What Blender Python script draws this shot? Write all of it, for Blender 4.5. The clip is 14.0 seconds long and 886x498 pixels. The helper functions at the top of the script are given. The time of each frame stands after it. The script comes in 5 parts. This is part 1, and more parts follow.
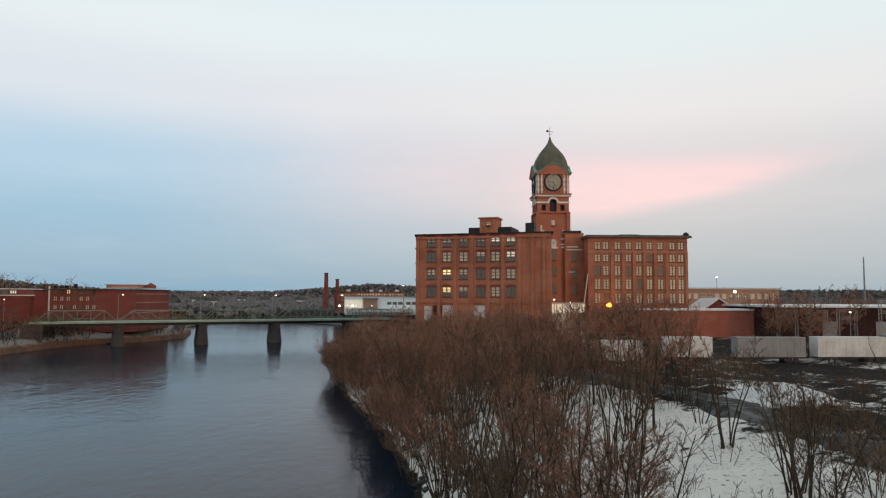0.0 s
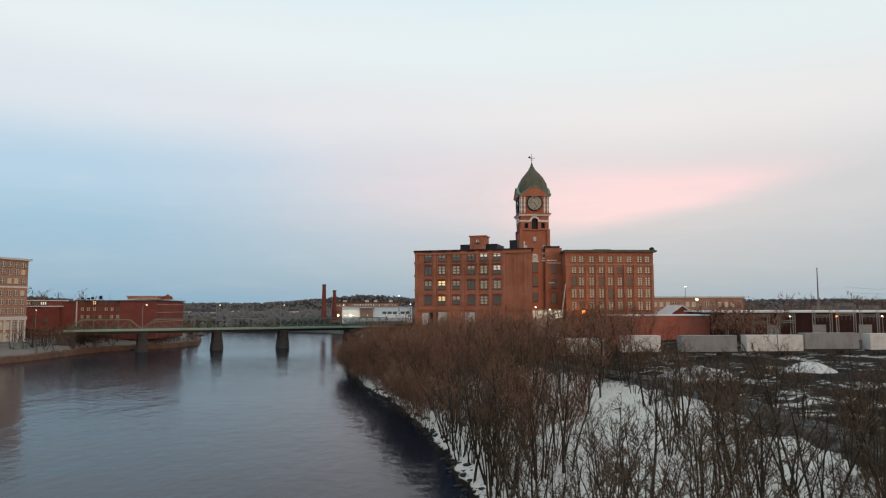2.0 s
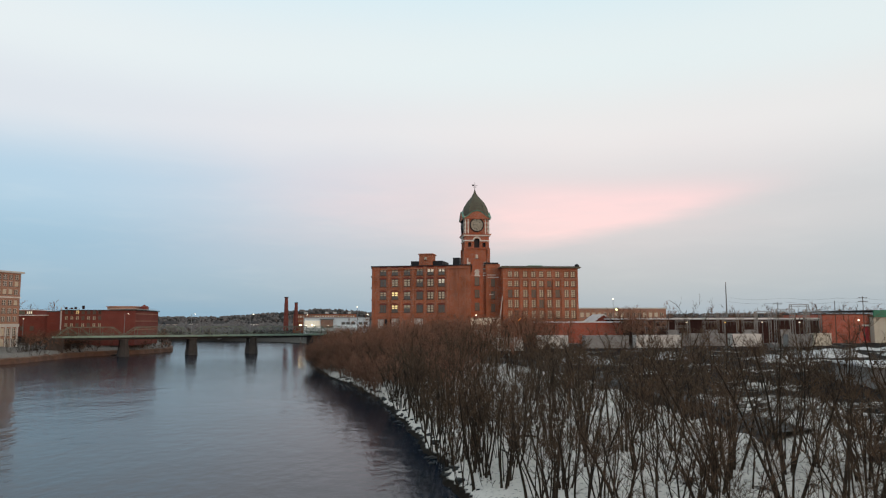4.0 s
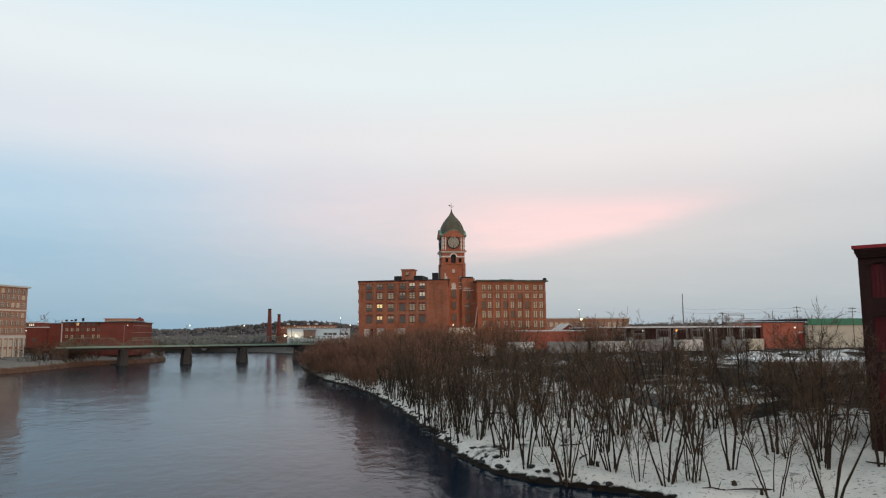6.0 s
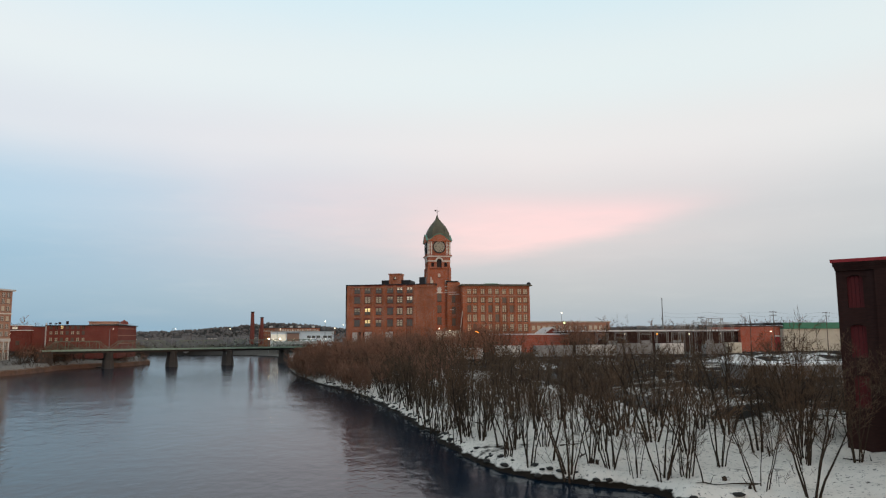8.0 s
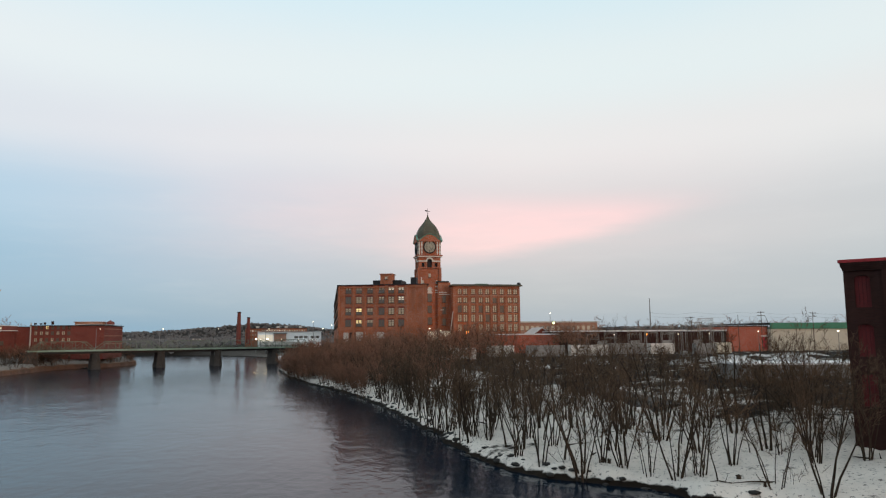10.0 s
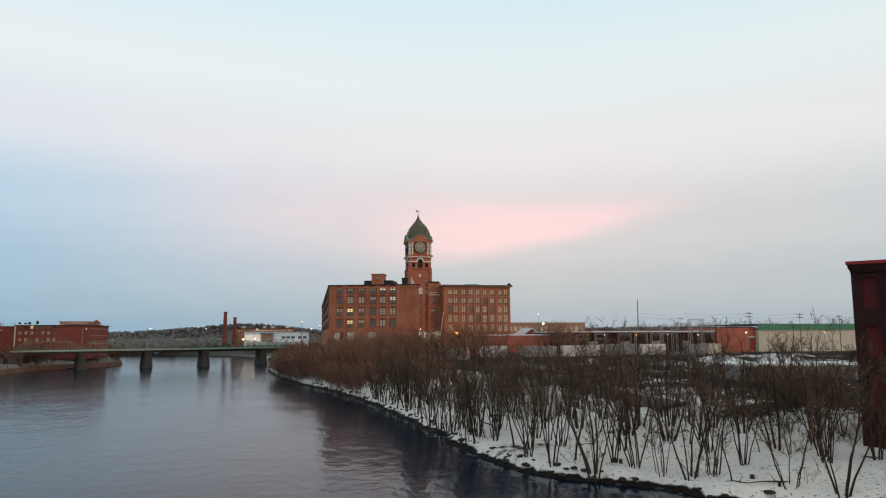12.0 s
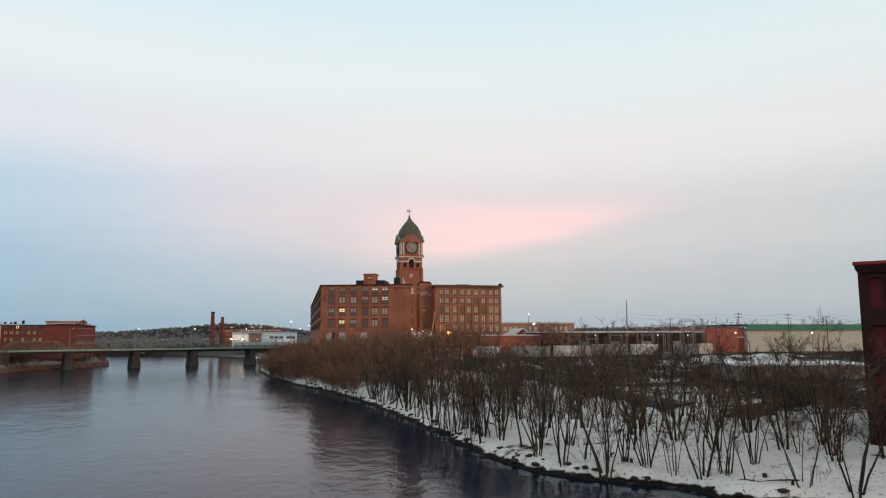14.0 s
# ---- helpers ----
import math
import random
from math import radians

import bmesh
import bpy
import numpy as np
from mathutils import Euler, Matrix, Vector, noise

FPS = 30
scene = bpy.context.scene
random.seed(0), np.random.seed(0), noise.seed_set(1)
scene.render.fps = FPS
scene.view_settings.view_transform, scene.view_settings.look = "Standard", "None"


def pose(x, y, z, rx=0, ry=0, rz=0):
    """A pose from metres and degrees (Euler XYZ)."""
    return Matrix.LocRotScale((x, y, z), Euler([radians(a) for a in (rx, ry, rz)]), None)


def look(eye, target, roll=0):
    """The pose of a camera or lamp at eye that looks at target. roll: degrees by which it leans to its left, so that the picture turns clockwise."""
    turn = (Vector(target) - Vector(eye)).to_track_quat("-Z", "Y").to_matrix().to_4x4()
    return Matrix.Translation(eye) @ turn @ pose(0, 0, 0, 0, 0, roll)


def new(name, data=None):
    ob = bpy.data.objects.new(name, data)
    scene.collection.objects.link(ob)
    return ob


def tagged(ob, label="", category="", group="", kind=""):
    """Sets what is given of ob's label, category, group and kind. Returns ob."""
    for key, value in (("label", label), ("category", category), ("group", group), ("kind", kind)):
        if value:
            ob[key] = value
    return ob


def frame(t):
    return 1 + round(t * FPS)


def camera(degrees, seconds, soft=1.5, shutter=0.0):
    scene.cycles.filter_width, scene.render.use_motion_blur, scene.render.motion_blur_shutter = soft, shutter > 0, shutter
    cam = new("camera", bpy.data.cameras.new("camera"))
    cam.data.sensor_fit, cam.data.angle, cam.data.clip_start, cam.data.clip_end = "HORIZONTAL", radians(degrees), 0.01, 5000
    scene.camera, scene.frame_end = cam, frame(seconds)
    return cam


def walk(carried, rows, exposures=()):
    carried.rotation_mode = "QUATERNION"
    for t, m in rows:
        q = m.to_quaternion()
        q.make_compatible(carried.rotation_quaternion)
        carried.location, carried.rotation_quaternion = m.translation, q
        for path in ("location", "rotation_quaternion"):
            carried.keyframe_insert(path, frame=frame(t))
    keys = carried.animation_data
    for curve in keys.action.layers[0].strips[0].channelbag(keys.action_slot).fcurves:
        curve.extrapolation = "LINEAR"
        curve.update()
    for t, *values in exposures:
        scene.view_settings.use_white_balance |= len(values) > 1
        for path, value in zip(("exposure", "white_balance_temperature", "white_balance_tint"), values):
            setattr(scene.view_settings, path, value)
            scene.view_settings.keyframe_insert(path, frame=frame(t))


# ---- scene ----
cam = camera(64.0, 14.0, soft=1.2)
PATH = [
    (0, (-38.56, 174.39, 17.25), (-35.64, 274.12, 23.89), 0.21),
    (0.5, (-39.93, 168.87, 17.15), (-36.32, 268.56, 24.23), 0.19),
    (1, (-40.80, 162.62, 17.05), (-36.73, 262.26, 24.46), 0.04),
    (1.5, (-41.20, 155.39, 16.82), (-36.93, 255.00, 24.63), -0.02),
    (2, (-41.25, 147.52, 16.40), (-36.73, 247.08, 24.59), -0.08),
    (2.5, (-41.04, 139.35, 15.85), (-36.02, 238.85, 24.48), -0.16),
    (3, (-40.61, 131.07, 15.29), (-33.42, 230.40, 24.38), -0.11),
    (5.5, (-44.41, 89.44, 12.94), (-31.56, 187.94, 24.48), -0.33),
    (6, (-46.07, 86.83, 13.29), (-32.09, 185.15, 25.03), -0.39),
    (6.5, (-47.46, 84.45, 13.49), (-32.56, 182.61, 25.48), -0.39),
    (7, (-48.29, 83.46, 13.74), (-32.62, 181.48, 25.81), -0.44),
    (7.5, (-49.08, 83.08, 13.76), (-32.80, 181.01, 25.78), -0.39),
    (8, (-49.76, 82.88, 13.76), (-32.85, 180.70, 25.80), -0.36),
    (10.5, (-53.16, 83.69, 13.69), (-33.56, 181.01, 25.79), -0.35),
    (11, (-53.83, 83.89, 13.68), (-33.73, 181.09, 25.82), -0.29),
    (11.5, (-54.50, 84.05, 13.68), (-33.82, 181.13, 25.82), -0.28),
    (12, (-55.13, 84.23, 13.68), (-33.86, 181.19, 25.82), -0.29),
    (12.5, (-55.81, 84.42, 13.64), (-34.02, 181.26, 25.79), -0.27),
    (13, (-56.60, 84.61, 13.51), (-34.36, 181.34, 25.75), -0.23),
    (13.5, (-57.07, 84.76, 13.65), (-34.31, 181.37, 25.79), -0.23),
    (14, (-57.53, 85.03, 13.59), (-34.29, 181.53, 25.77), -0.24),
]
walk(cam, [(t, look(eye, target, roll)) for t, eye, target, roll in PATH])

# ---------------------------------------------------------------- sky and light
scene.view_settings.exposure = 0.0
world = bpy.data.worlds.new("dusk_sky")
scene.world = world
world.use_nodes = True


class Nodes:
    """Short way to build a node tree."""

    def __init__(self, tree):
        self.t = tree
        self.t.nodes.clear()

    def add(self, kind, operation=None, use_clamp=None, data_type=None, blend_type=None, interpolation_type=None, sky_type=None, sun_disc=None):
        n = self.t.nodes.new(kind)
        if operation is not None:
            n.operation = operation
        if use_clamp is not None:
            n.use_clamp = use_clamp
        if data_type is not None:
            n.data_type = data_type
        if blend_type is not None:
            n.blend_type = blend_type
        if interpolation_type is not None:
            n.interpolation_type = interpolation_type
        if sky_type is not None:
            n.sky_type = sky_type
        if sun_disc is not None:
            n.sun_disc = sun_disc
        return n

    def put(self, socket, value):
        if isinstance(value, bpy.types.NodeSocket):
            self.t.links.new(value, socket)
        else:
            socket.default_value = value

    def math(self, op, a, b=0.0, clamp=False):
        n = self.add("ShaderNodeMath", operation=op, use_clamp=clamp)
        self.put(n.inputs[0], a)
        self.put(n.inputs[1], b)
        return n.outputs[0]

    def ramp(self, fac, stops, ease="LINEAR"):
        n = self.add("ShaderNodeValToRGB")
        n.color_ramp.interpolation = ease
        el = n.color_ramp.elements
        while len(el) < len(stops):
            el.new(0.5)
        for e, (pos, col) in zip(el, stops):
            e.position = pos
            e.color = (*col, 1) if len(col) == 3 else col
        self.put(n.inputs[0], fac)
        return n.outputs[0]

    def mix(self, fac, a, b, blend="MIX"):
        n = self.add("ShaderNodeMix", data_type="RGBA", blend_type=blend)
        self.put(n.inputs[0], fac)
        for sock, v in ((n.inputs[6], a), (n.inputs[7], b)):
            if isinstance(v, tuple) and len(v) == 3:
                v = (*v, 1)
            self.put(sock, v)
        return n.outputs[2]

    def noise(self, vec, scale, detail=3.0, rough=0.55):
        n = self.add("ShaderNodeTexNoise")
        if vec is not None:
            self.put(n.inputs["Vector"], vec)
        n.inputs["Scale"].default_value = scale
        n.inputs["Detail"].default_value = detail
        n.inputs["Roughness"].default_value = rough
        return n.outputs[0]


def grey(v):
    return (v, v, v)


def band(n, value, lo, lo2, hi2, hi):
    """1 between lo2 and hi2, falling smoothly to 0 at lo and hi."""
    a = n.add("ShaderNodeMapRange", interpolation_type="SMOOTHSTEP")
    n.put(a.inputs[0], value)
    a.inputs[1].default_value, a.inputs[2].default_value = lo, lo2
    b = n.add("ShaderNodeMapRange", interpolation_type="SMOOTHSTEP")
    n.put(b.inputs[0], value)
    b.inputs[1].default_value, b.inputs[2].default_value = hi2, hi
    b.inputs[3].default_value, b.inputs[4].default_value = 1.0, 0.0
    return n.math("MULTIPLY", a.outputs[0], b.outputs[0])


n = Nodes(world.node_tree)
geo = n.add("ShaderNodeTexCoord")
sep = n.add("ShaderNodeSeparateXYZ")
n.put(sep.inputs[0], geo.outputs["Generated"])
dx, dy, dz = sep.outputs
azim = n.math("ARCTAN2", dx, dy)                      # 0 looks along +y, grows to the right
elev = n.math("ARCSINE", dz)
wob = n.noise(geo.outputs["Generated"], 2.2, 4.0)
wobble = n.math("MULTIPLY", n.math("SUBTRACT", wob, 0.5), 0.03)
ev = n.math("ADD", elev, wobble)
# pale high sky over a bluer horizon on the left, a greyer one on the right
low_left = n.ramp(ev, [(0.0, (0.22, 0.42, 0.57)), (0.09, (0.25, 0.44, 0.63)), (0.18, (0.39, 0.55, 0.71)), (0.27, (0.67, 0.70, 0.76)),
                       (0.36, (0.75, 0.80, 0.82)), (0.50, (0.62, 0.79, 0.87)), (0.75, (0.60, 0.70, 0.75)), (1.0, (0.56, 0.65, 0.70))], "EASE")
low_right = n.ramp(ev, [(0.0, (0.36, 0.46, 0.53)), (0.07, (0.44, 0.50, 0.56)), (0.15, (0.56, 0.58, 0.61)), (0.27, (0.77, 0.77, 0.77)),
                        (0.36, (0.75, 0.82, 0.83)), (0.50, (0.62, 0.79, 0.86)), (0.75, (0.60, 0.70, 0.75)), (1.0, (0.56, 0.65, 0.70))], "EASE")
side = n.add("ShaderNodeMapRange", interpolation_type="SMOOTHSTEP")
n.put(side.inputs[0], n.math("ADD", azim, n.math("MULTIPLY", wobble, 2.0)))
side.inputs[1].default_value, side.inputs[2].default_value = -0.42, 0.35
sky_col = n.mix(side.outputs[0], low_left, low_right)
# long pink cloud bank lit from behind the viewer, rising to the right
stretch = n.add("ShaderNodeCombineXYZ")
n.put(stretch.inputs[0], n.math("MULTIPLY", azim, 3.0))
n.put(stretch.inputs[1], n.math("MULTIPLY", elev, 16.0))
streak = n.noise(stretch.outputs[0], 1.4, 5.0, 0.6)
drift = n.math("MULTIPLY", n.math("SUBTRACT", streak, 0.5), 0.05)
tilt = n.math("ADD", n.math("SUBTRACT", elev, n.math("MULTIPLY", azim, 0.17)), n.math("MULTIPLY", drift, 0.35))
lower = band(n, tilt, 0.052, 0.092, 2.0, 3.0)
upper = band(n, n.math("ADD", elev, n.math("MULTIPLY", drift, 0.5)), -1.0, -0.9, 0.150, 0.208)
low_bank = n.math("MULTIPLY", n.math("MULTIPLY", lower, upper), band(n, azim, 0.06, 0.30, 0.40, 0.64))
high_bank = n.math("MULTIPLY", band(n, n.math("ADD", elev, drift), 0.095, 0.165, 0.185, 0.235), band(n, azim, -0.24, 0.06, 0.16, 0.40))
wash = n.math("MULTIPLY", band(n, elev, 0.03, 0.13, 0.20, 0.34), band(n, azim, -0.45, -0.02, 0.35, 0.85))
pink = n.math("ADD", n.math("ADD", low_bank, n.math("MULTIPLY", high_bank, 0.22), True), n.math("MULTIPLY", wash, 0.24), True)
pink = n.math("MULTIPLY", pink, n.ramp(streak, [(0.2, grey(0.6)), (0.6, grey(1.0))]), True)
sky_col = n.mix(n.math("MULTIPLY", pink, 0.9), sky_col, (0.97, 0.665, 0.675))
# faint grey streaks of thin cloud
veil = n.math("MULTIPLY", n.ramp(n.noise(stretch.outputs[0], 3.3, 5.0), [(0.5, grey(0.0)), (0.8, grey(1.0))]), 0.08)
sky_col = n.mix(veil, sky_col, (0.80, 0.80, 0.80))
clouds = n.add("ShaderNodeBackground")
n.put(clouds.inputs[0], sky_col)
clouds.inputs[1].default_value = 1.0
afterglow = n.add("ShaderNodeTexSky", sky_type="NISHITA", sun_disc=False)
afterglow.sun_elevation = radians(2.0)
afterglow.sun_rotation = radians(150.0)
glow = n.add("ShaderNodeBackground")
n.put(glow.inputs[0], afterglow.outputs[0])
glow.inputs[1].default_value = 0.05
both = n.add("ShaderNodeAddShader")
n.put(both.inputs[0], clouds.outputs[0])
n.put(both.inputs[1], glow.outputs[0])
n.put(n.add("ShaderNodeOutputWorld").inputs[0], both.outputs[0])

sun = new("sun", bpy.data.lights.new("sun", "SUN"))
sun.data.energy, sun.data.angle, sun.data.color = 0.9, radians(25), (1.0, 0.62, 0.40)
sun.matrix_world = look((360, -130, 60), (0, 376, 20))

# ---------------------------------------------------------------- materials
def material(name, base, rough=0.8, metal=0.0, scale=1.0, vary=0.25, second=None, patch=0.3, bump=0.2, bump_scale=None, spec=0.3, islands=False, per_object=False):
    """A surface with large stains and fine grain, in object space."""
    m = bpy.data.materials.new(name)
    m.use_nodes = True
    n = Nodes(m.node_tree)
    tc = n.add("ShaderNodeTexCoord")
    vec = tc.outputs["Object"]
    big = n.noise(vec, 0.35 * scale, 4.0, 0.6)
    fine = n.noise(vec, 6.0 * scale, 4.0, 0.65)
    dark = tuple(c * (1 - vary) for c in base)
    light = tuple(min(1, c * (1 + vary)) for c in base)
    col = n.mix(n.ramp(fine, [(0.3, grey(0)), (0.7, grey(1))]), dark, light)
    other = second or tuple(c * 0.6 for c in base)
    col = n.mix(n.math("MULTIPLY", n.ramp(big, [(0.45, grey(0)), (0.62, grey(1))]), patch), col, other)
    if islands or per_object:
        src = n.add("ShaderNodeNewGeometry").outputs["Random Per Island"] if islands else n.add("ShaderNodeObjectInfo").outputs["Random"]
        hsv = n.add("ShaderNodeHueSaturation")
        n.put(hsv.inputs["Value"], n.math("ADD", n.math("MULTIPLY", src, 0.5), 0.75))
        n.put(hsv.inputs["Color"], col)
        col = hsv.outputs[0]
    b = n.add("ShaderNodeBsdfPrincipled")
    n.put(b.inputs["Base Color"], col)
    n.put(b.inputs["Roughness"], n.math("ADD", n.math("MULTIPLY", fine, 0.2), rough - 0.1, True))
    b.inputs["Metallic"].default_value = metal
    b.inputs["Specular IOR Level"].default_value = spec
    if bump:
        bm_ = n.add("ShaderNodeBump")
        bm_.inputs["Strength"].default_value = bump
        bm_.inputs["Distance"].default_value = 0.05
        n.put(bm_.inputs["Height"], n.noise(vec, bump_scale or 9.0 * scale, 3.0))
        n.put(b.inputs["Normal"], bm_.outputs[0])
    n.put(n.add("ShaderNodeOutputMaterial").inputs[0], b.outputs[0])
    return m


def brick_material(name, base, mortar=(0.36, 0.30, 0.26), soot=0.35):
    """Brickwork too far off to tell brick from brick: courses in the grain, stains over them."""
    m = bpy.data.materials.new(name)
    m.use_nodes = True
    n = Nodes(m.node_tree)
    tc = n.add("ShaderNodeTexCoord")
    g = n.add("ShaderNodeNewGeometry")
    sep = n.add("ShaderNodeSeparateXYZ")
    n.put(sep.inputs[0], tc.outputs["Object"])
    flat = n.add("ShaderNodeCombineXYZ")
    n.put(flat.inputs[0], n.math("ADD", sep.outputs[0], sep.outputs[1]))
    n.put(flat.inputs[1], sep.outputs[2])
    br = n.add("ShaderNodeTexBrick")
    n.put(br.inputs["Vector"], flat.outputs[0])
    br.inputs["Color1"].default_value = (*[c * 0.85 for c in base], 1)
    br.inputs["Color2"].default_value = (*[min(1, c * 1.2) for c in base], 1)
    br.inputs["Mortar"].default_value = (*mortar, 1)
    br.inputs["Scale"].default_value = 1.0
    br.inputs["Brick Width"].default_value, br.inputs["Row Height"].default_value = 0.42, 0.15
    br.inputs["Mortar Size"].default_value = 0.012
    big = n.noise(tc.outputs["Object"], 0.16, 5.0, 0.6)
    streak = n.add("ShaderNodeCombineXYZ")
    n.put(streak.inputs[0], n.math("MULTIPLY", n.math("ADD", sep.outputs[0], sep.outputs[1]), 0.8))
    n.put(streak.inputs[1], n.math("MULTIPLY", sep.outputs[2], 0.07))
    runs = n.noise(streak.outputs[0], 1.0, 4.0)
    col = n.mix(n.math("MULTIPLY", n.ramp(big, [(0.42, grey(0)), (0.68, grey(1))]), soot), br.outputs[0], tuple(c * 0.45 for c in base))
    col = n.mix(n.math("MULTIPLY", n.ramp(runs, [(0.5, grey(0)), (0.75, grey(1))]), soot * 0.8), col, tuple(min(1, c * 1.35 + 0.02) for c in base))
    b = n.add("ShaderNodeBsdfPrincipled")
    n.put(b.inputs["Base Color"], col)
    b.inputs["Roughness"].default_value = 0.88
    b.inputs["Specular IOR Level"].default_value = 0.2
    n.put(n.add("ShaderNodeOutputMaterial").inputs[0], b.outputs[0])
    return m


def lamp_material(name, colour, strength):
    m = bpy.data.materials.new(name)
    m.use_nodes = True
    n = Nodes(m.node_tree)
    e = n.add("ShaderNodeEmission")
    e.inputs[0].default_value = (*colour, 1)
    e.inputs[1].default_value = strength
    n.put(n.add("ShaderNodeOutputMaterial").inputs[0], e.outputs[0])
    return m


def glass_material(name, base, rough=0.12, spec=0.8, lit=None):
    m = bpy.data.materials.new(name)
    m.use_nodes = True
    n = Nodes(m.node_tree)
    tc = n.add("ShaderNodeTexCoord")
    src = n.add("ShaderNodeObjectInfo").outputs["Random"]
    b = n.add("ShaderNodeBsdfPrincipled")
    blotch = n.noise(tc.outputs["Object"], 1.3, 2.0)
    n.put(b.inputs["Base Color"], n.mix(blotch, tuple(c * 0.5 for c in base), tuple(min(1, c * 1.5) for c in base)))
    b.inputs["Roughness"].default_value = rough
    b.inputs["Specular IOR Level"].default_value = spec
    if lit:
        b.inputs["Emission Color"].default_value = (*lit[0], 1)
        n.put(b.inputs["Emission Strength"], n.math("MULTIPLY", n.math("ADD", n.math("MULTIPLY", src, 0.6), 0.5), lit[1]))
    n.put(n.add("ShaderNodeOutputMaterial").inputs[0], b.outputs[0])
    return m


M = {}
M["brick"] = brick_material("mill_brick", (0.38, 0.113, 0.049), soot=0.55)
M["brick_tower"] = brick_material("tower_brick", (0.40, 0.104, 0.044))
# near black: the shade on the riverside mill's face is in this colour
M["brick_shaded"] = brick_material("shaded_brick", (0.036, 0.0125, 0.010), (0.036, 0.02, 0.017))
M["brick_red"] = brick_material("red_brick", (0.20, 0.048, 0.036), (0.2, 0.1, 0.08))
M["brick_orange"] = brick_material("orange_block", (0.40, 0.085, 0.045))
M["brick_tan"] = brick_material("tan_brick", (0.40, 0.20, 0.13))
M["stone_white"] = material("white_stone", (0.72, 0.66, 0.58), 0.8, vary=0.12)
M["stone"] = material("pier_stone", (0.085, 0.068, 0.058), 0.9, vary=0.35, patch=0.5)
M["concrete"] = material("pale_concrete", (0.58, 0.54, 0.49), 0.85, vary=0.1, patch=0.25)
M["copper"] = material("green_copper", (0.15, 0.29, 0.22), 0.7, vary=0.25, second=(0.07, 0.12, 0.09))
M["dome"] = material("tarnished_dome", (0.105, 0.098, 0.066), 0.65, vary=0.3, second=(0.07, 0.055, 0.04), patch=0.5)
M["dark_metal"] = material("dark_metal", (0.035, 0.033, 0.035), 0.55, 0.6)
M["roofing"] = material("tar_roofing", (0.055, 0.05, 0.05), 0.9, patch=0.4)
M["dial"] = material("dial_glass", (0.38, 0.34, 0.26), 0.4, vary=0.06, patch=0.1)
M["glass"] = glass_material("window_glass", (0.13, 0.11, 0.09))
M["glass_pale"] = glass_material("blinds_behind_glass", (0.57, 0.47, 0.32), 0.3)
M["glass_lit"] = glass_material("lit_window", (0.5, 0.4, 0.2), 0.3, lit=((1.0, 0.72, 0.30), 0.9))
M["glass_day"] = glass_material("bright_window", (0.6, 0.56, 0.48), 0.25, lit=((1.0, 0.84, 0.62), 0.55))
M["frame"] = material("window_paint", (0.14, 0.095, 0.068), 0.7)
M["frame_pale"] = material("pale_window_paint", (0.62, 0.56, 0.48), 0.7)
M["snow"] = material("roof_snow", (0.74, 0.72, 0.70), 0.75, vary=0.05, second=(0.6, 0.62, 0.65), patch=0.3)
M["green_steel"] = material("green_painted_steel", (0.15, 0.18, 0.13), 0.6, vary=0.25, second=(0.15, 0.09, 0.05), patch=0.35)
M["pale_green"] = material("pale_green_paint", (0.27, 0.36, 0.28), 0.6, vary=0.2, second=(0.16, 0.17, 0.12), patch=0.4)
M["steel"] = material("galvanised_steel", (0.25, 0.245, 0.235), 0.6, 0.4)
M["cream"] = material("cream_cladding", (0.56, 0.51, 0.41), 0.75, vary=0.1, second=(0.42, 0.36, 0.28))
M["green_roof"] = material("green_metal_fascia", (0.03, 0.20, 0.12), 0.5, vary=0.15)
M["white_panel"] = material("white_panel", (0.62, 0.585, 0.54), 0.65, vary=0.2, second=(0.36, 0.32, 0.28), patch=0.5)
M["white_render"] = material("white_render", (0.9, 0.89, 0.87), 0.7, vary=0.05, second=(0.7, 0.7, 0.7), patch=0.2)
M["grey_panel"] = material("grey_panel", (0.26, 0.25, 0.24), 0.7, vary=0.25, second=(0.17, 0.155, 0.14), patch=0.5)
M["red_paint"] = material("red_painted_board", (0.33, 0.03, 0.035), 0.7, vary=0.25, patch=0.5)
M["deep_red"] = material("dark_red_board", (0.10, 0.012, 0.013), 0.8, vary=0.3, second=(0.055, 0.012, 0.012), patch=0.5)
M["old_snow"] = material("dirty_ploughed_snow", (0.58, 0.555, 0.53), 0.85, vary=0.3, scale=1.5, second=(0.26, 0.24, 0.225), patch=0.55)
M["wood"] = material("weathered_pole", (0.10, 0.075, 0.06), 0.9)
M["bark"] = material("bark", (0.033, 0.021, 0.013), 0.95, vary=0.4, scale=2.0, second=(0.08, 0.051, 0.031), patch=0.4, per_object=True)
M["twig"] = material("bare_twigs", (0.090, 0.056, 0.035), 0.95, vary=0.35, scale=0.5, second=(0.15, 0.082, 0.046), patch=0.6, per_object=True)
M["red_twig"] = material("reddish_twigs", (0.235, 0.113, 0.073), 0.95, vary=0.35, scale=0.5, second=(0.175, 0.106, 0.065), patch=0.6, per_object=True)
# paler and greyer than bare wood: distance haze is put into the colour
M["hazed_woods"] = material("distant_woods", (0.135, 0.122, 0.118), 1.0, vary=0.12, scale=0.15, second=(0.105, 0.10, 0.098), patch=0.5)
M["rock"] = material("wet_rock", (0.020, 0.018, 0.016), 0.7, vary=0.4)
M["lamp_white"] = lamp_material("lamp_glow_white", (1.0, 0.86, 0.62), 4)
M["lamp_warm"] = lamp_material("lamp_glow_warm", (1.0, 0.72, 0.36), 14)
M["lamp_orange"] = lamp_material("lamp_glow_orange", (1.0, 0.27, 0.03), 9)
